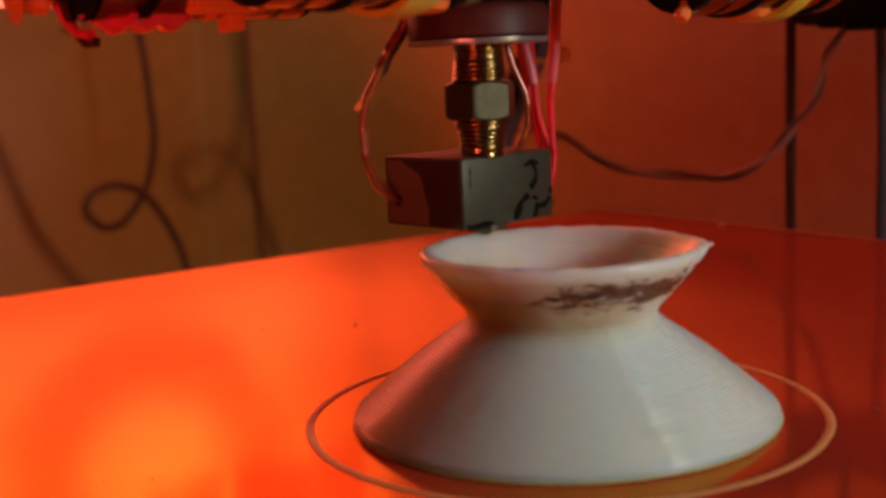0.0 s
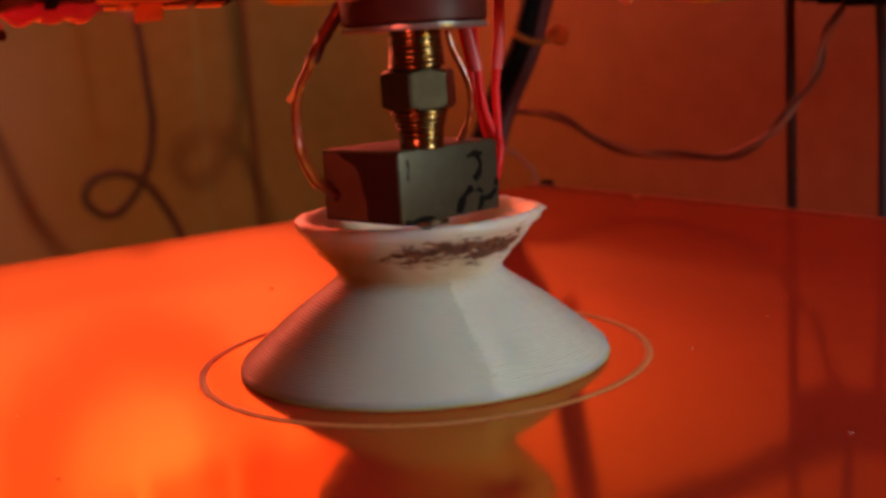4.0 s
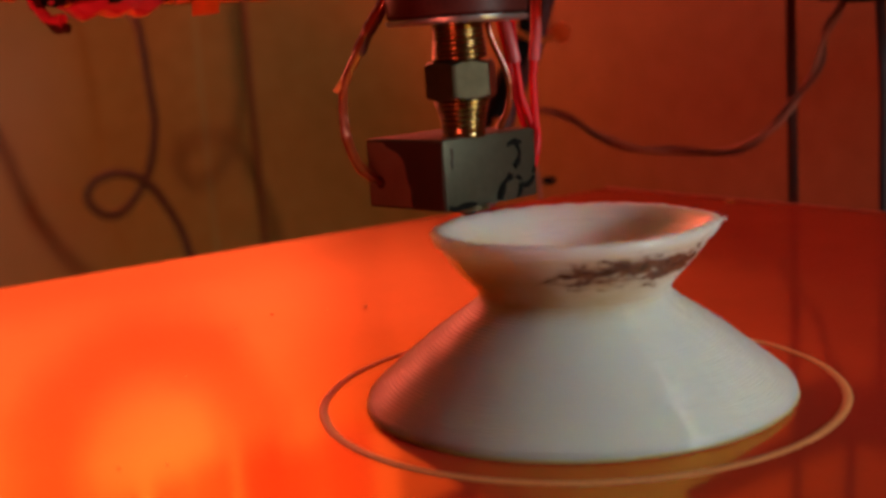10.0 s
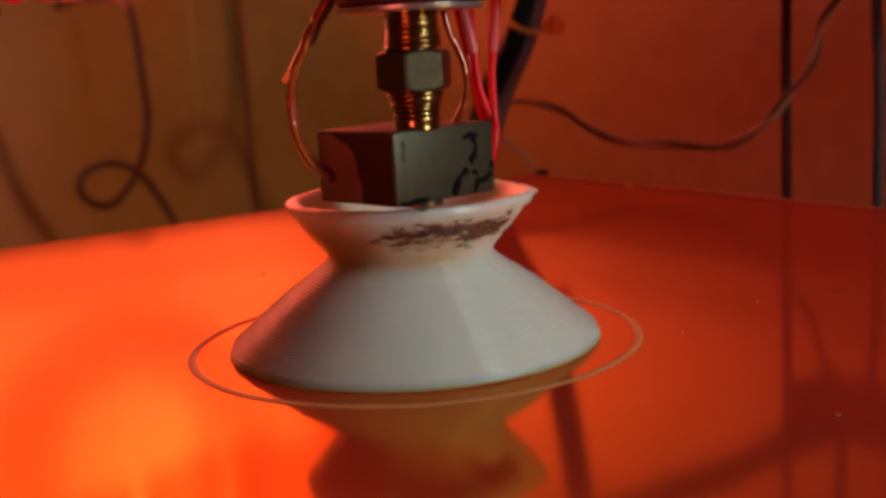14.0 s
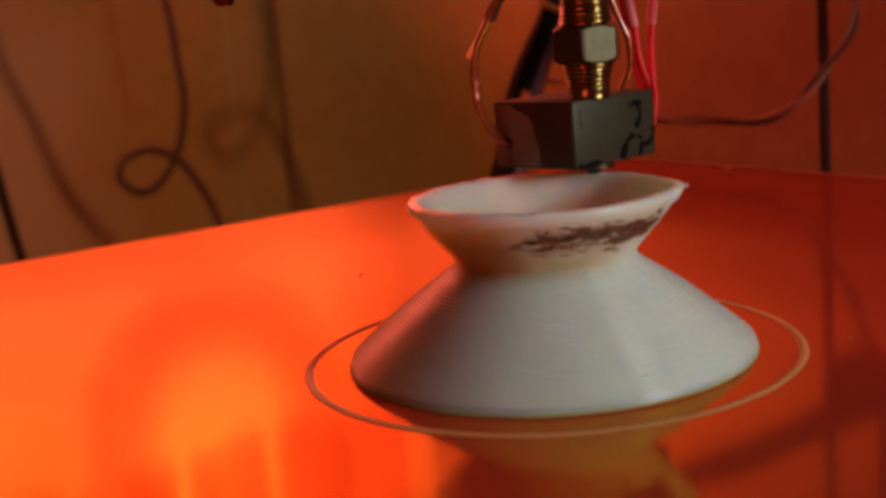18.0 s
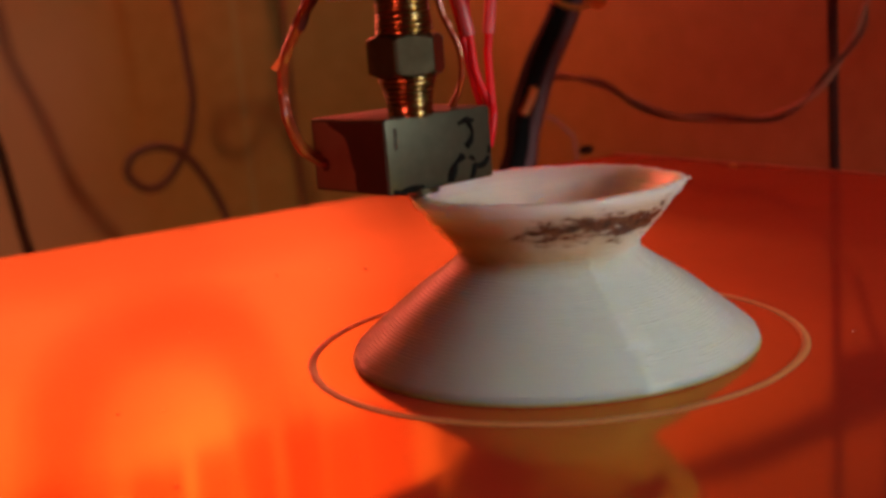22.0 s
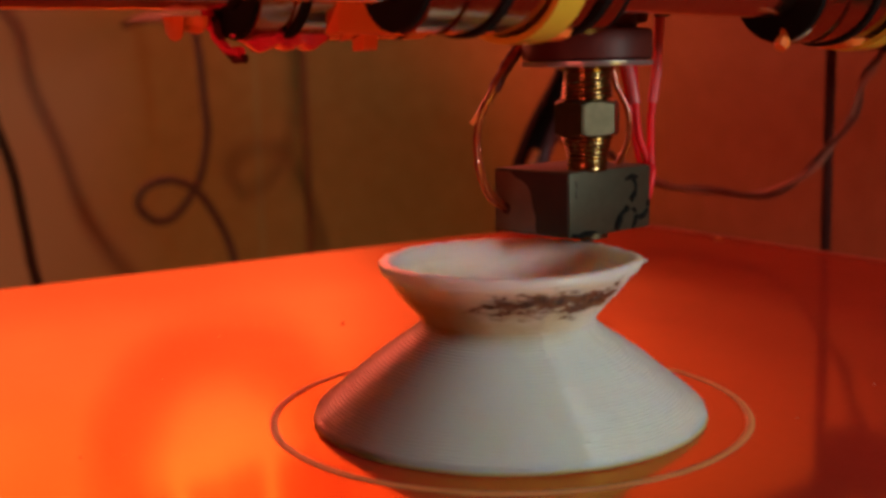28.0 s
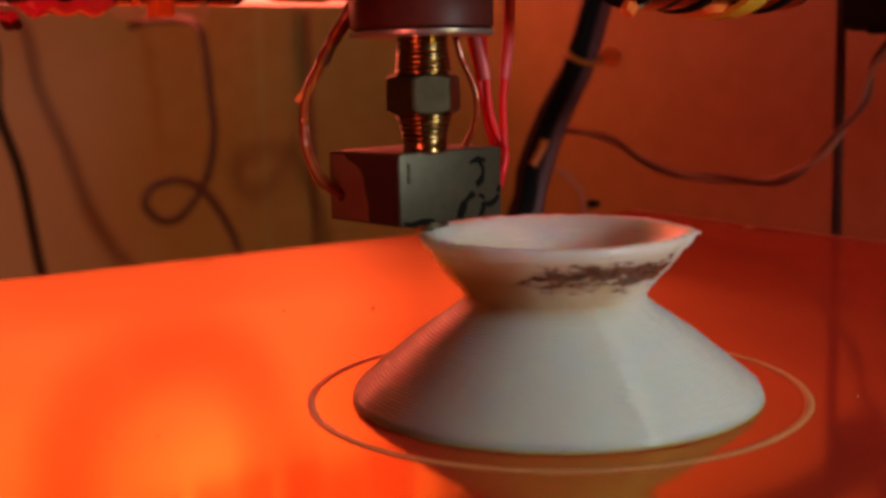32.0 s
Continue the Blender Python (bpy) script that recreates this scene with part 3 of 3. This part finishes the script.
    tip = tube([(10.4, -11.0, 18.7), (10.9, -11.5, 18.8), (11.3, -11.9, 18.95), (11.4, -12.0, 19.08)], 0.24, 8, 5, rough=0.4)
    part("burr", tip, LIP, thing, "small pointed burr on the mouth")
    return thing


def skirt():
    def wobble(r, z, a):
        return r + 0.12 * noise.noise(Vector((math.cos(a) * 3, math.sin(a) * 3, 3))) + 0.05 * noise.noise(Vector((math.cos(a) * 20, math.sin(a) * 20, 5))), z
    loop = [(28.2, 0.02), (28.32, 0.12), (28.7, 0.16), (29.08, 0.12), (29.2, 0.02)]
    thing = part("skirt_ring", lathe(loop, 160, closed=True, wobble=wobble), BEAD)
    tagged(thing, "thin pale plastic ring printed flat round the vase", "skirt ring")
    return thing


along_x = Matrix.Rotation(radians(90), 4, "Y")


def bearing(parent, x, y, z):
    m = Matrix.Translation((x, y, z)) @ along_x
    shell = [(7.1, 0.0), (7.5, 0.4), (7.5, 3.3), (7.15, 3.3), (7.15, 4.4), (7.5, 4.4), (7.5, 19.6), (7.15, 19.6), (7.15, 20.7), (7.5, 20.7), (7.5, 23.6), (7.1, 24.0)]
    b = part("bearing", lathe(shell, 48, m=m), STEEL, parent, "steel linear bearing sleeve")
    for at in (-0.45, 23.6):
        part("seal", lathe([(4.1, at), (7.25, at), (7.3, at + 0.2), (7.3, at + 0.9), (4.1, at + 0.9)], 40, closed=True, m=m), RUBBER, b, "black rubber end seal")
    return b


def tie(parent, x, y, z, mat, lean=0.0, width=2.6, r=7.45):
    m = Matrix.Translation((x, y, z)) @ Matrix.Rotation(radians(lean), 4, "Z") @ along_x
    w = width / 2
    return part("cable_tie", lathe([(r, -w), (r + 0.7, -w), (r + 0.7, w), (r, w)], 40, closed=True, m=m), mat, parent)


def blob_strip(x0, x1, y, z, depth, mat, name, parent, label, seed, drips=()):
    """A lumpy run of plastic under a bearing, with hanging points."""
    bm = bmesh.new()
    n = 36
    rows = []
    for i in range(n + 1):
        x = x0 + (x1 - x0) * i / n
        low = z - depth * (0.55 + 0.7 * noise.noise(Vector((x * 0.35, seed, 1))))
        for at, size, wide in drips:
            low = min(low, z - size * max(0.0, 1 - abs(x - at) / wide) - depth * 0.3)
        half = 3.2 + 1.2 * noise.noise(Vector((x * 0.4, seed, 9)))
        ends = min(1.0, 4.0 * min(i, n - i) / n + 0.15)
        rows.append([bm.verts.new((x, y + half * math.sin(a) * ends, z + 0.8 + (low - z - 0.8) * max(0.0, math.cos(a)) ** 0.6 * ends)) for a in (-1.57, -1.0, -0.5, 0, 0.5, 1.0, 1.57)])
    for a, b in zip(rows, rows[1:]):
        for k in range(6):
            bm.faces.new((a[k], b[k], b[k + 1], a[k + 1]))
        bm.faces.new((a[6], b[6], b[0], a[0]))
    bm.faces.new(rows[0])
    bm.faces.new(rows[-1][::-1])
    bmesh.ops.recalc_face_normals(bm, faces=bm.faces)
    return part(name, bm, mat, parent, label)


LOOP = [(-10, 10, 66), (-2, 120, 130), (14, 260, 165), (36, 335, 135), (44, 350, 104), (62, 350, 83), (88, 350, 77), (112, 350, 84), (127, 350, 108), (134, 352, 130), (138, 356, 180), (138, 360, 260)]


def carriage():
    thing = holder("hot_end_carriage")
    tagged(thing, "printer carriage with linear bearings and a brass hot end", "print head")
    turn = Matrix.Translation((-5.05, -2.75, 0)) @ Matrix.Rotation(radians(9), 4, "Z")
    bm = box(0, 15.8, 0, 13.5, 20.1, 28.4, 0.35)
    bmesh.ops.transform(bm, matrix=turn, verts=bm.verts)
    block = part("heater_block", bm, BLOCK, thing, "worn aluminium heater block with black marker scrawl")
    # smoked patch with a wandering edge on one side; the paler brown beyond it is shade put into colour
    def side_patch(name, edge, mat, label, x):
        bm = bmesh.new()
        near = [bm.verts.new(turn @ Vector((x, y, z))) for y, z in edge]
        far = [bm.verts.new(turn @ Vector((0.2, y, z))) for y, z in edge]
        bm.faces.new(near)
        bm.faces.new(far[::-1])
        for i in range(len(edge)):
            j = (i + 1) % len(edge)
            bm.faces.new((near[j], near[i], far[i], far[j]))
        bmesh.ops.recalc_face_normals(bm, faces=bm.faces)
        part(name, bm, mat, block, label, smooth=False)

    # brown laid over the bare metal for the dark room it would mirror
    side_patch("shade_sheet", [(0.5, 20.4), (13.2, 20.4), (13.2, 28.1), (0.5, 28.1)], SIDESHADE, "brown sheet that puts the side face's shade into colour", -0.04)
    side_patch("soot_patch", [(0.35, 20.3), (5.7, 20.3), (5.9, 21.3), (5.8, 22.4), (6.3, 23.6), (6.5, 24.6), (6.7, 25.6), (7.3, 26.5), (8.2, 27.0), (9.6, 27.5), (10.4, 28.15), (0.35, 28.15)], SOOT, "dark smoked patch with a wandering edge", -0.08)
    # thin dark sheet that shades the top by colour and hides its bright reflection
    bm = box(0.3, 15.5, 0.3, 13.2, 28.3, 28.46, 0.05)
    bmesh.ops.transform(bm, matrix=turn, verts=bm.verts)
    part("shade_sheet", bm, TOPSHADE, block, "dark brown sheet that puts the shade of the block's top into colour")
    for stroke, thick in (([(10.7, 26.8), (11.8, 27.05), (13.1, 26.95)], 0.24), ([(12.3, 26.8), (12.8, 25.8), (12.5, 24.8), (11.7, 24.1)], 0.3), ([(11.1, 23.1), (9.9, 22.3), (9.2, 21.3), (8.8, 20.4)], 0.32), ([(15.5, 23.8), (15.2, 22.9)], 0.25), ([(15.2, 22.5), (14.4, 21.8), (13.4, 21.6), (12.8, 21.9)], 0.24), ([(12.8, 21.9), (12.6, 21.0), (12.1, 20.3)], 0.3), ([(11.9, 22.7), (12.4, 22.8), (12.8, 22.4)], 0.17), ([(0.4, 20.5), (1.6, 20.35), (3.0, 20.5), (4.8, 20.35)], 0.28)):
        bm = tube([turn @ Vector((a, 0.10, b)) for a, b in stroke], thick * 1.35, 6, 6, rough=0.7)
        part("ink_stroke", bm, INK, block)
    smudge = tube([turn @ Vector((a, 0.12, b)) for a, b in ((1.2, 27.4), (1.35, 26.6), (1.25, 25.8), (1.35, 25.1))], 0.36, 6, 5, rough=0.9)
    part("smudge", smudge, MARK, block, "grey smudge beside the edge")
    hole = lathe([(0.35, -0.1), (0.75, -0.1), (0.8, 0.1), (0.35, 0.1)], 20, closed=True, m=turn @ Matrix.Translation((-0.02, 11.2, 23.2)) @ Matrix.Rotation(radians(90), 4, "Y"))
    part("cartridge_hole", hole, SOOT, block, "dark mouth of the heater bore")
    part("nozzle", lathe([(0.3, 18.95), (0.5, 18.95), (1.6, 19.7), (2.6, 19.7), (2.6, 20.3), (0.3, 20.3)], 24), NUT, thing, "brass nozzle tip")
    # barrel: slim at the block, swelling to the nut, straight above it
    thread = [(2.2, 28.3)]
    z = 28.3
    while z < 41.9:
        r = 2.6 + 1.1 * max(0.0, (z - 29.0) / 3.9) ** 1.5 if z < 32.9 else 3.0 + 0.25 * max(0.0, 1 - (z - 37) / 2.5)
        if 32.9 < z < 36.8:
            r = 2.6
        thread += [(r - 0.06, z), (r, z + 0.17), (r, z + 0.3), (r - 0.06, z + 0.46)]
        z += 0.58
    part("barrel", lathe(thread, 40, wobble=lambda r, z, a: (r + 0.05 * noise.noise(Vector((math.cos(a) * 2, math.sin(a) * 2, z * 2.0))), z + 0.58 * a / (2 * math.pi) * (1 if 29 < z < 41.4 else 0))), BARREL, thing, "threaded brass barrel with burnt-on amber residue")
    flat = 3.8

    def hexed(r, z, a):
        near = (math.degrees(a) - 42) % 60 - 30
        across = flat / math.cos(radians(near))
        if r < 3.0:
            return r, z
        drop = (across - flat) * 0.62
        return across - (0.12 if r < 3.95 else 0.0), z + drop * (1 if z < 35 else -1)

    nut = lathe([(2.5, 32.75), (3.9, 32.75), (4.0, 32.9), (4.0, 37.05), (3.9, 37.2), (2.5, 37.2)], 96, wobble=hexed)
    part("hex_nut", nut, NUT, thing, "brass hexagon nut with chamfered corners", sharp=25)
    part("collar", lathe([(7.8, 42.2), (8.2, 42.5), (8.2, 45.6), (7.9, 46.0), (6.2, 46.2), (6.2, 52), (8.0, 52), (8.0, 62)], 64), PEEK, thing, "dark brown plastic collar")
    part("washer", lathe([(6.0, 41.5), (8.1, 41.5), (8.25, 41.7), (8.25, 42.1), (6.0, 42.2)], 48), WASHER, thing, "pale washer under the collar")
    # leads
    part("heater_lead", tube([(-5.5, 3.5, 50), (-6.6, 4.6, 45), (-8.3, 6.3, 41.5), (-9.9, 7.2, 38.2), (-11.1, 8.0, 35.4), (-11.5, 8.3, 32.2), (-11.3, 8.2, 28.8), (-10.2, 8.3, 26.0), (-8.6, 8.5, 24.2), (-6.6, 8.5, 23.1)], 0.45, rough=0.3), COPPER, thing, "amber-wrapped heater lead bowed out to one side")
    part("heater_lead", tube([(-4.6, 4.2, 50), (-5.9, 5.4, 45), (-7.6, 6.9, 41.3), (-9.2, 7.8, 38.0), (-10.5, 8.6, 35.2), (-10.8, 8.9, 32.0), (-10.4, 8.8, 28.6), (-9.5, 8.8, 26.2), (-8.2, 9.0, 24.8), (-6.5, 8.9, 23.5)], 0.42, rough=0.3), COPPER, thing, "amber-wrapped heater lead bowed out to one side")
    part("lead_sleeve", tube([(-5.0, 3.8, 50.4), (-6.3, 5.0, 45), (-8.0, 6.6, 41.4), (-9.3, 7.3, 38.7)], 0.8, rough=0.2), PEEK, thing, "dark maroon sleeve round the leads")
    flag = box(-1.0, 1.0, -0.3, 0.3, -0.35, 0.35, 0.1)
    bmesh.ops.transform(flag, matrix=Matrix.Translation((-11.5, 8.2, 35.2)) @ Matrix.Rotation(radians(-35), 4, "Z") @ Matrix.Rotation(radians(-50), 4, "Y"), verts=flag.verts)
    part("tape_end", flag, ORANGE, thing, "loose orange end of tape")
    part("sensor_wire", tube([(13.4, 1.0, 50), (13.1, 1.4, 42.1), (13.0, 1.4, 40.3), (12.6, 1.7, 36.5)], 0.72), SHRINK, thing, "pink sleeve on the sensor wire")
    part("pink_sleeve", tube([(8.6, 3.6, 46), (9.6, 3.4, 42), (10.3, 3.2, 38.8), (10.7, 3.0, 36.4)], 0.8), SHRINK, thing, "pink sleeve on the sensor wires")
    part("heat_shrink", tube([(12.65, 1.65, 37.0), (12.5, 1.75, 35.0), (12.4, 1.8, 34.2), (12.5, 1.8, 28.8), (12.2, 1.2, 27.2), (11.6, 1.0, 25.0), (11.4, 1.4, 23.4)], 0.52), REDWIRE, thing, "red heat-shrink sleeve")
    part("sensor_wire", tube([(9.8, 3.0, 50), (10.4, 2.9, 42), (10.7, 3.0, 38), (11.1, 2.7, 32.4), (12.1, 2.2, 28.9), (12.3, 2.8, 28.0)], 0.48), REDWIRE, thing, "red sensor wire")
    part("sensor_wire", tube([(8.0, 4.4, 50), (9.2, 4.0, 42), (10.1, 3.6, 37), (11.0, 3.2, 31), (11.9, 3.2, 28.0)], 0.42), REDWIRE, thing, "red sensor wire")
    part("sensor_lead", tube([(5.4, 2.9, 46), (6.6, 2.3, 39.7), (7.3, 1.9, 37.6), (8.1, 1.4, 35.1), (8.2, 1.3, 32.6), (7.8, 1.5, 30.5), (7.0, 2.4, 28.2)], 0.4, rough=0.2), COPPER, thing, "amber-wrapped lead beside the barrel")
    # bearings on the rear and front rods
    for x, y in ((-43.5, 8.5), (-37.2, -16.6), (16.5, -16.6)):
        z = 52.6 if y > 0 else 52.5 - 0.026 * (x + 36.5)
        bearing(thing, x, y, z)
        tie(thing, x + (4.2 if y > 0 else 7.5), y, z, RUBBER, 12, 1.2, 7.15)
        if y < 0:
            tie(thing, x + 20.0, y, z, RUBBER, 12, 1.1, 7.1)
    tie(thing, -22.8, -16.6, 52.2, YELLOW, 14, 4.2)
    tie(thing, 30.0, -16.6, 50.8, YELLOW, 14, 4.0)
    blob_strip(-44.2, -30.5, 8.5, 45.2, 1.9, GOOP, "glue_bead", thing, "glossy red glue under the bearing", 2.0)
    lump = tube([(-44.6, 14.0, 56.0), (-44.9, 14.2, 51.0), (-44.6, 13.2, 47.0), (-44.0, 10.5, 44.4), (-43.0, 8.5, 44.0)], 0.7, 8, 5, rough=0.5)
    part("glue_bead", lump, GOOP, thing, "glossy red glue on the bearing's end")
    part("bracket_tip", tube([(-44.4, 12.4, 48.0), (-44.2, 11.6, 45.6), (-43.6, 10.0, 43.6), (-42.6, 8.4, 43.2)], 0.55, 8, 5, rough=0.4), PEEK, thing, "dark brown bracket edge")
    tab = box(-34.4, -25.8, 1.5, 12.0, 45.7, 58.0, 0.9)
    part("bearing_tab", tab, ORANGE, thing, "orange printed tab between the bearings")
    blob_strip(-32.6, -26.4, 6.2, 46.4, 1.2, ORANGE, "plastic_drip", thing, "torn orange plastic edge", 5.0, ((-31.4, 1.2, 0.6),))
    torn = box(-29.4, -27.3, 5.0, 7.2, 43.9, 46.6, 0.3)
    for v in torn.verts:
        v.co.x += 0.5 * noise.noise(v.co * 0.7)
        v.co.z += 0.35 * noise.noise(v.co * 1.3)
    part("bearing_tab", torn, ORANGE, thing, "torn orange tab hanging between the bearings")
    blob_strip(-51.0, -46.0, 11.0, 47.2, 1.2, ORANGE, "plastic_drip", thing, "orange crumb of plastic stuck under the rod", 23.0, ((-49.8, 1.7, 0.7),))
    part("plastic_drip", tube([(16.6, -17.4, 45.2), (15.9, -17.8, 44.3), (15.0, -18.0, 43.2)], 0.75, 8, 4, rough=0.5), ORANGE, thing, "torn orange plastic edge")
    blob_strip(24.0, 35.0, -16.6, 43.4, 0.7, ORANGE, "plastic_drip", thing, "torn orange plastic edge", 11.0)
    blob_strip(-23.5, -16.5, -16.6, 44.7, 0.6, ORANGE, "plastic_drip", thing, "torn orange plastic edge", 17.0)
    part("bracket", box(3.0, 11.0, 0.5, 9.0, 46.8, 60.0, 0.7), PEEK, thing, "dark brown bracket holding the collar")
    part("clip", box(12.0, 13.2, -1.2, 1.0, 47.6, 52.5, 0.3), PEEK, thing, "small dark red clip")
    # two unseen veils, added so that the bed mirrors a soft darker arch
    for r in (9.0, 17.0):
        part("mirrored_arch", tube(LOOP, r, 16, 8, rough=0.25), ARCHVEIL, thing, "unseen sheer red loop behind the carriage, added to dim an arch in the bed's reflection")
    part("carriage_plate", box(-46, 42, -25, 18, 60.0, 65, 1.0), ORANGE, thing, "orange printed carriage body")
    return thing


def gantry():
    for y in (8.5, -16.6):
        m = Matrix.Translation((0, y, 52.6 if y > 0 else 51.5)) @ (Matrix.Rotation(0.0 if y > 0 else 0.026, 4, "Y") @ along_x)
        rod = part("smooth_rod", lathe([(3.95, -230), (4, -229.5), (4, 289.5), (3.95, 290)], 40, m=m), ROD)
        tagged(rod, "polished steel guide rod of the printer", "guide rod", "guide rods")


gantry()
BED, VASE, SKIRT, HEAD = bed(), vase(), skirt(), carriage()


# ---- cables ----
def twisted(points, radius, reach, turns):
    line = smooth_line(points, 10)
    strands = ([], [])
    for i, q in enumerate(line):
        ahead = (line[min(i + 1, len(line) - 1)] - line[max(i - 1, 0)]).normalized()
        side = ahead.cross(Vector((1, 0, 0))).normalized()
        other = ahead.cross(side)
        a = 2 * math.pi * turns * i / len(line)
        for k in (0, 1):
            strands[k].append(q + (side * math.cos(a + math.pi * k) + other * math.sin(a + math.pi * k)) * reach)
    return [tube(s, radius, 8, 0) for s in strands]


def cables():
    cord = part("looped_cord", tube([(165, 652, 70), (165, 610, 72), (165, 560, 70), (165, 534, 65), (165, 525, 54), (167, 525, 24), (168, 526, 2), (162, 528, -23), (148, 529, -41), (135, 527, -43), (125, 524, -33), (129, 521, -23), (143, 520, -20), (158, 521, -27), (170, 524, -43), (178, 525, -60), (181, 525, -74), (184, 525, -95), (188, 525, -300)], 2.5), CORD)
    tagged(cord, "brown cord hanging with a loop near the wall", "cable")
    straight = part("wall_cord", tube([(286.2, 641.8, 78), (286.2, 641.8, 40), (286.3, 641.8, -20), (286.6, 641.8, -90), (287.0, 641.8, -300)], 2.3), WALLCORD)
    tagged(straight, "brown cord running straight down the wall beside the batten", "cable")
    black = part("hanging_cable", tube([(64, 652, 76), (65, 620, 76), (67, 597, 54), (62.5, 580, 22), (69.5, 571, -12), (71, 557, -45.5), (69, 533, -68), (71, 516, -84), (73, 506, -98), (78, 492, -125), (82, 485, -200), (82, 485, -300)], 3.0), UMBER)
    tagged(black, "black cable hanging near the wall", "cable")
    wire = part("upright_cable", tube([(147.6, 71.6, 300), (147.6, 71.6, 60), (147.7, 71.6, 0), (148, 71.6, -60), (148, 72, -300)], 1.25), DARKRED)
    tagged(wire, "dark cable hanging straight down beside the bed", "cable")
    two = part("upright_cable", tube([(144, 45, 46), (144, 45, 42), (144, 44, 22), (144, 44, -4), (144, 43, -60), (144, 43, -300)], 1.15), DUSKY)
    tagged(two, "dark cable dropping from the black connector", "cable")
    pair = holder("twisted_cable", 0, 0, 0)
    tagged(pair, "sagging twisted pair of dark and pinkish strands", "cable")
    path = [(136, 178, 8), (134, 163, 18), (133, 151, 19), (133, 137, 17), (133, 124, 12), (133, 111, 9), (133, 97, 9), (133, 82, 9), (133, 73, 11), (133, 65, 16), (133, 59, 22), (133, 53, 29), (133, 51, 36), (134, 48, 41), (135, 46, 46)]
    for bm, mat, label in zip(twisted(path, 0.68, 0.55, 4.6), (MAROON, PINK), ("dark strand", "pinkish strand")):
        part("strand", bm, mat, pair, label)
    plug = holder("cable_connector", 136, 45, 43)
    tagged(plug, "black plastic connector block hanging on its cables", "connector")
    body = box(-4, 6, -14, 14, 1.2, 12, 0.8)
    part("housing", body, CONNECTOR, plug)
    for y0, y1, z0 in ((-12, -6, -0.2), (-5, 1.5, -0.8), (2.5, 8, 0.0), (9, 12.5, 0.8)):
        part("lug", box(-3, 4, y0, y1, z0, 2, 0.5), CONNECTOR, plug)
    part("lead", tube([(0, 2, 11), (0, 3, 60), (2, 4, 255)], 1.2), BLACK, plug)
    part("cable_trunk", tube([(0, -2, 8), (0, 12, 15), (0, 40, 33), (0, 74, 52), (2, 120, 84), (4, 170, 150), (4, 176, 255)], 4.0, 12, 8, rough=0.2), BLACK, plug, "thick black cable trunk rising from the connector")
    loom = holder("cable_loom", 0, 0, 0)
    tagged(loom, "leaning bundle of black and grey cables held by an orange tie", "cable bundle")
    def bowed(points):
        """The run of a cable, bowed out most at z 24."""
        out = []
        for x, y, z in points:
            k = 2.7 * math.exp(-((z - 24) / 22) ** 2)
            out.append((x - 0.81 * k, y + 0.59 * k, z))
        return out

    part("black_cable", tube(bowed([(155, 160, 110), (141.5, 153.5, 62), (138.5, 152.5, 53), (132, 150, 37), (124, 150, 23), (117, 150, 10), (114, 150, 1), (108, 150, -12), (104, 151, -40), (100, 153, -300)]), 2.7), BLACK, loom)
    part("black_cable", tube(bowed([(158, 164, 110), (144, 157.5, 62), (141, 156.5, 53), (134.5, 154, 38), (126, 154, 24), (118, 154, 10), (115, 154, 1), (109, 154, -12), (105, 154, -40), (102, 157, -300)]), 2.4), BLACK, loom)
    part("grey_cable", tube(bowed([(160, 161, 110), (146.5, 154.5, 62), (143.5, 153.5, 52), (137, 151, 36), (128.5, 151, 21), (121, 151, 7), (117.5, 151, -2), (112, 151.5, -40), (108, 154, -300)]), 2.6), GREY, loom, "purplish grey cable")
    part("orange_sleeve", tube([(118.0, 148, 17.2), (116.9, 147.8, 15.4), (115.7, 147.8, 13.5), (113.8, 148, 10.6)], 1.25, 8, 4), ORANGE, loom, "short orange sleeve between the cables")
    knot = tube([(127.6, 150.6, 41.5), (130.6, 148.1, 39), (135.4, 147.6, 38.2), (139.4, 148.6, 39), (141.4, 151.6, 40.5)], 0.8, 8, 6)
    bmesh.ops.create_icosphere(knot, subdivisions=2, radius=3.0, matrix=Matrix.Translation((142.9, 148.8, 40)))
    part("orange_tie", knot, TIE, loom, "orange plastic tie with a rounded head")
    bud = bmesh.new()
    bmesh.ops.create_icosphere(bud, subdivisions=2, radius=1.0, matrix=Matrix.Translation((137, 150, -2.2)) @ Matrix.Diagonal((2.6, 1.6, 1.3, 1)))
    part("plug_end", bud, BLACK, loom, "small dark plug on the thin wire")
    part("thin_wire", tube([(124, 151, 9), (127, 150, 7), (130, 150, 4), (133, 150, -2), (134, 150, -40)], 0.6), PINK, loom, "thin pinkish wire end")


cables()


def motions():
    for thing in (BED, VASE, SKIRT):
        walk(thing, [(t, pose(0, b * MM, 0)) for t, b, h in TRAVEL])
    walk(HEAD, [(t, pose(h * MM, 0, 0)) for t, b, h in TRAVEL])


motions()
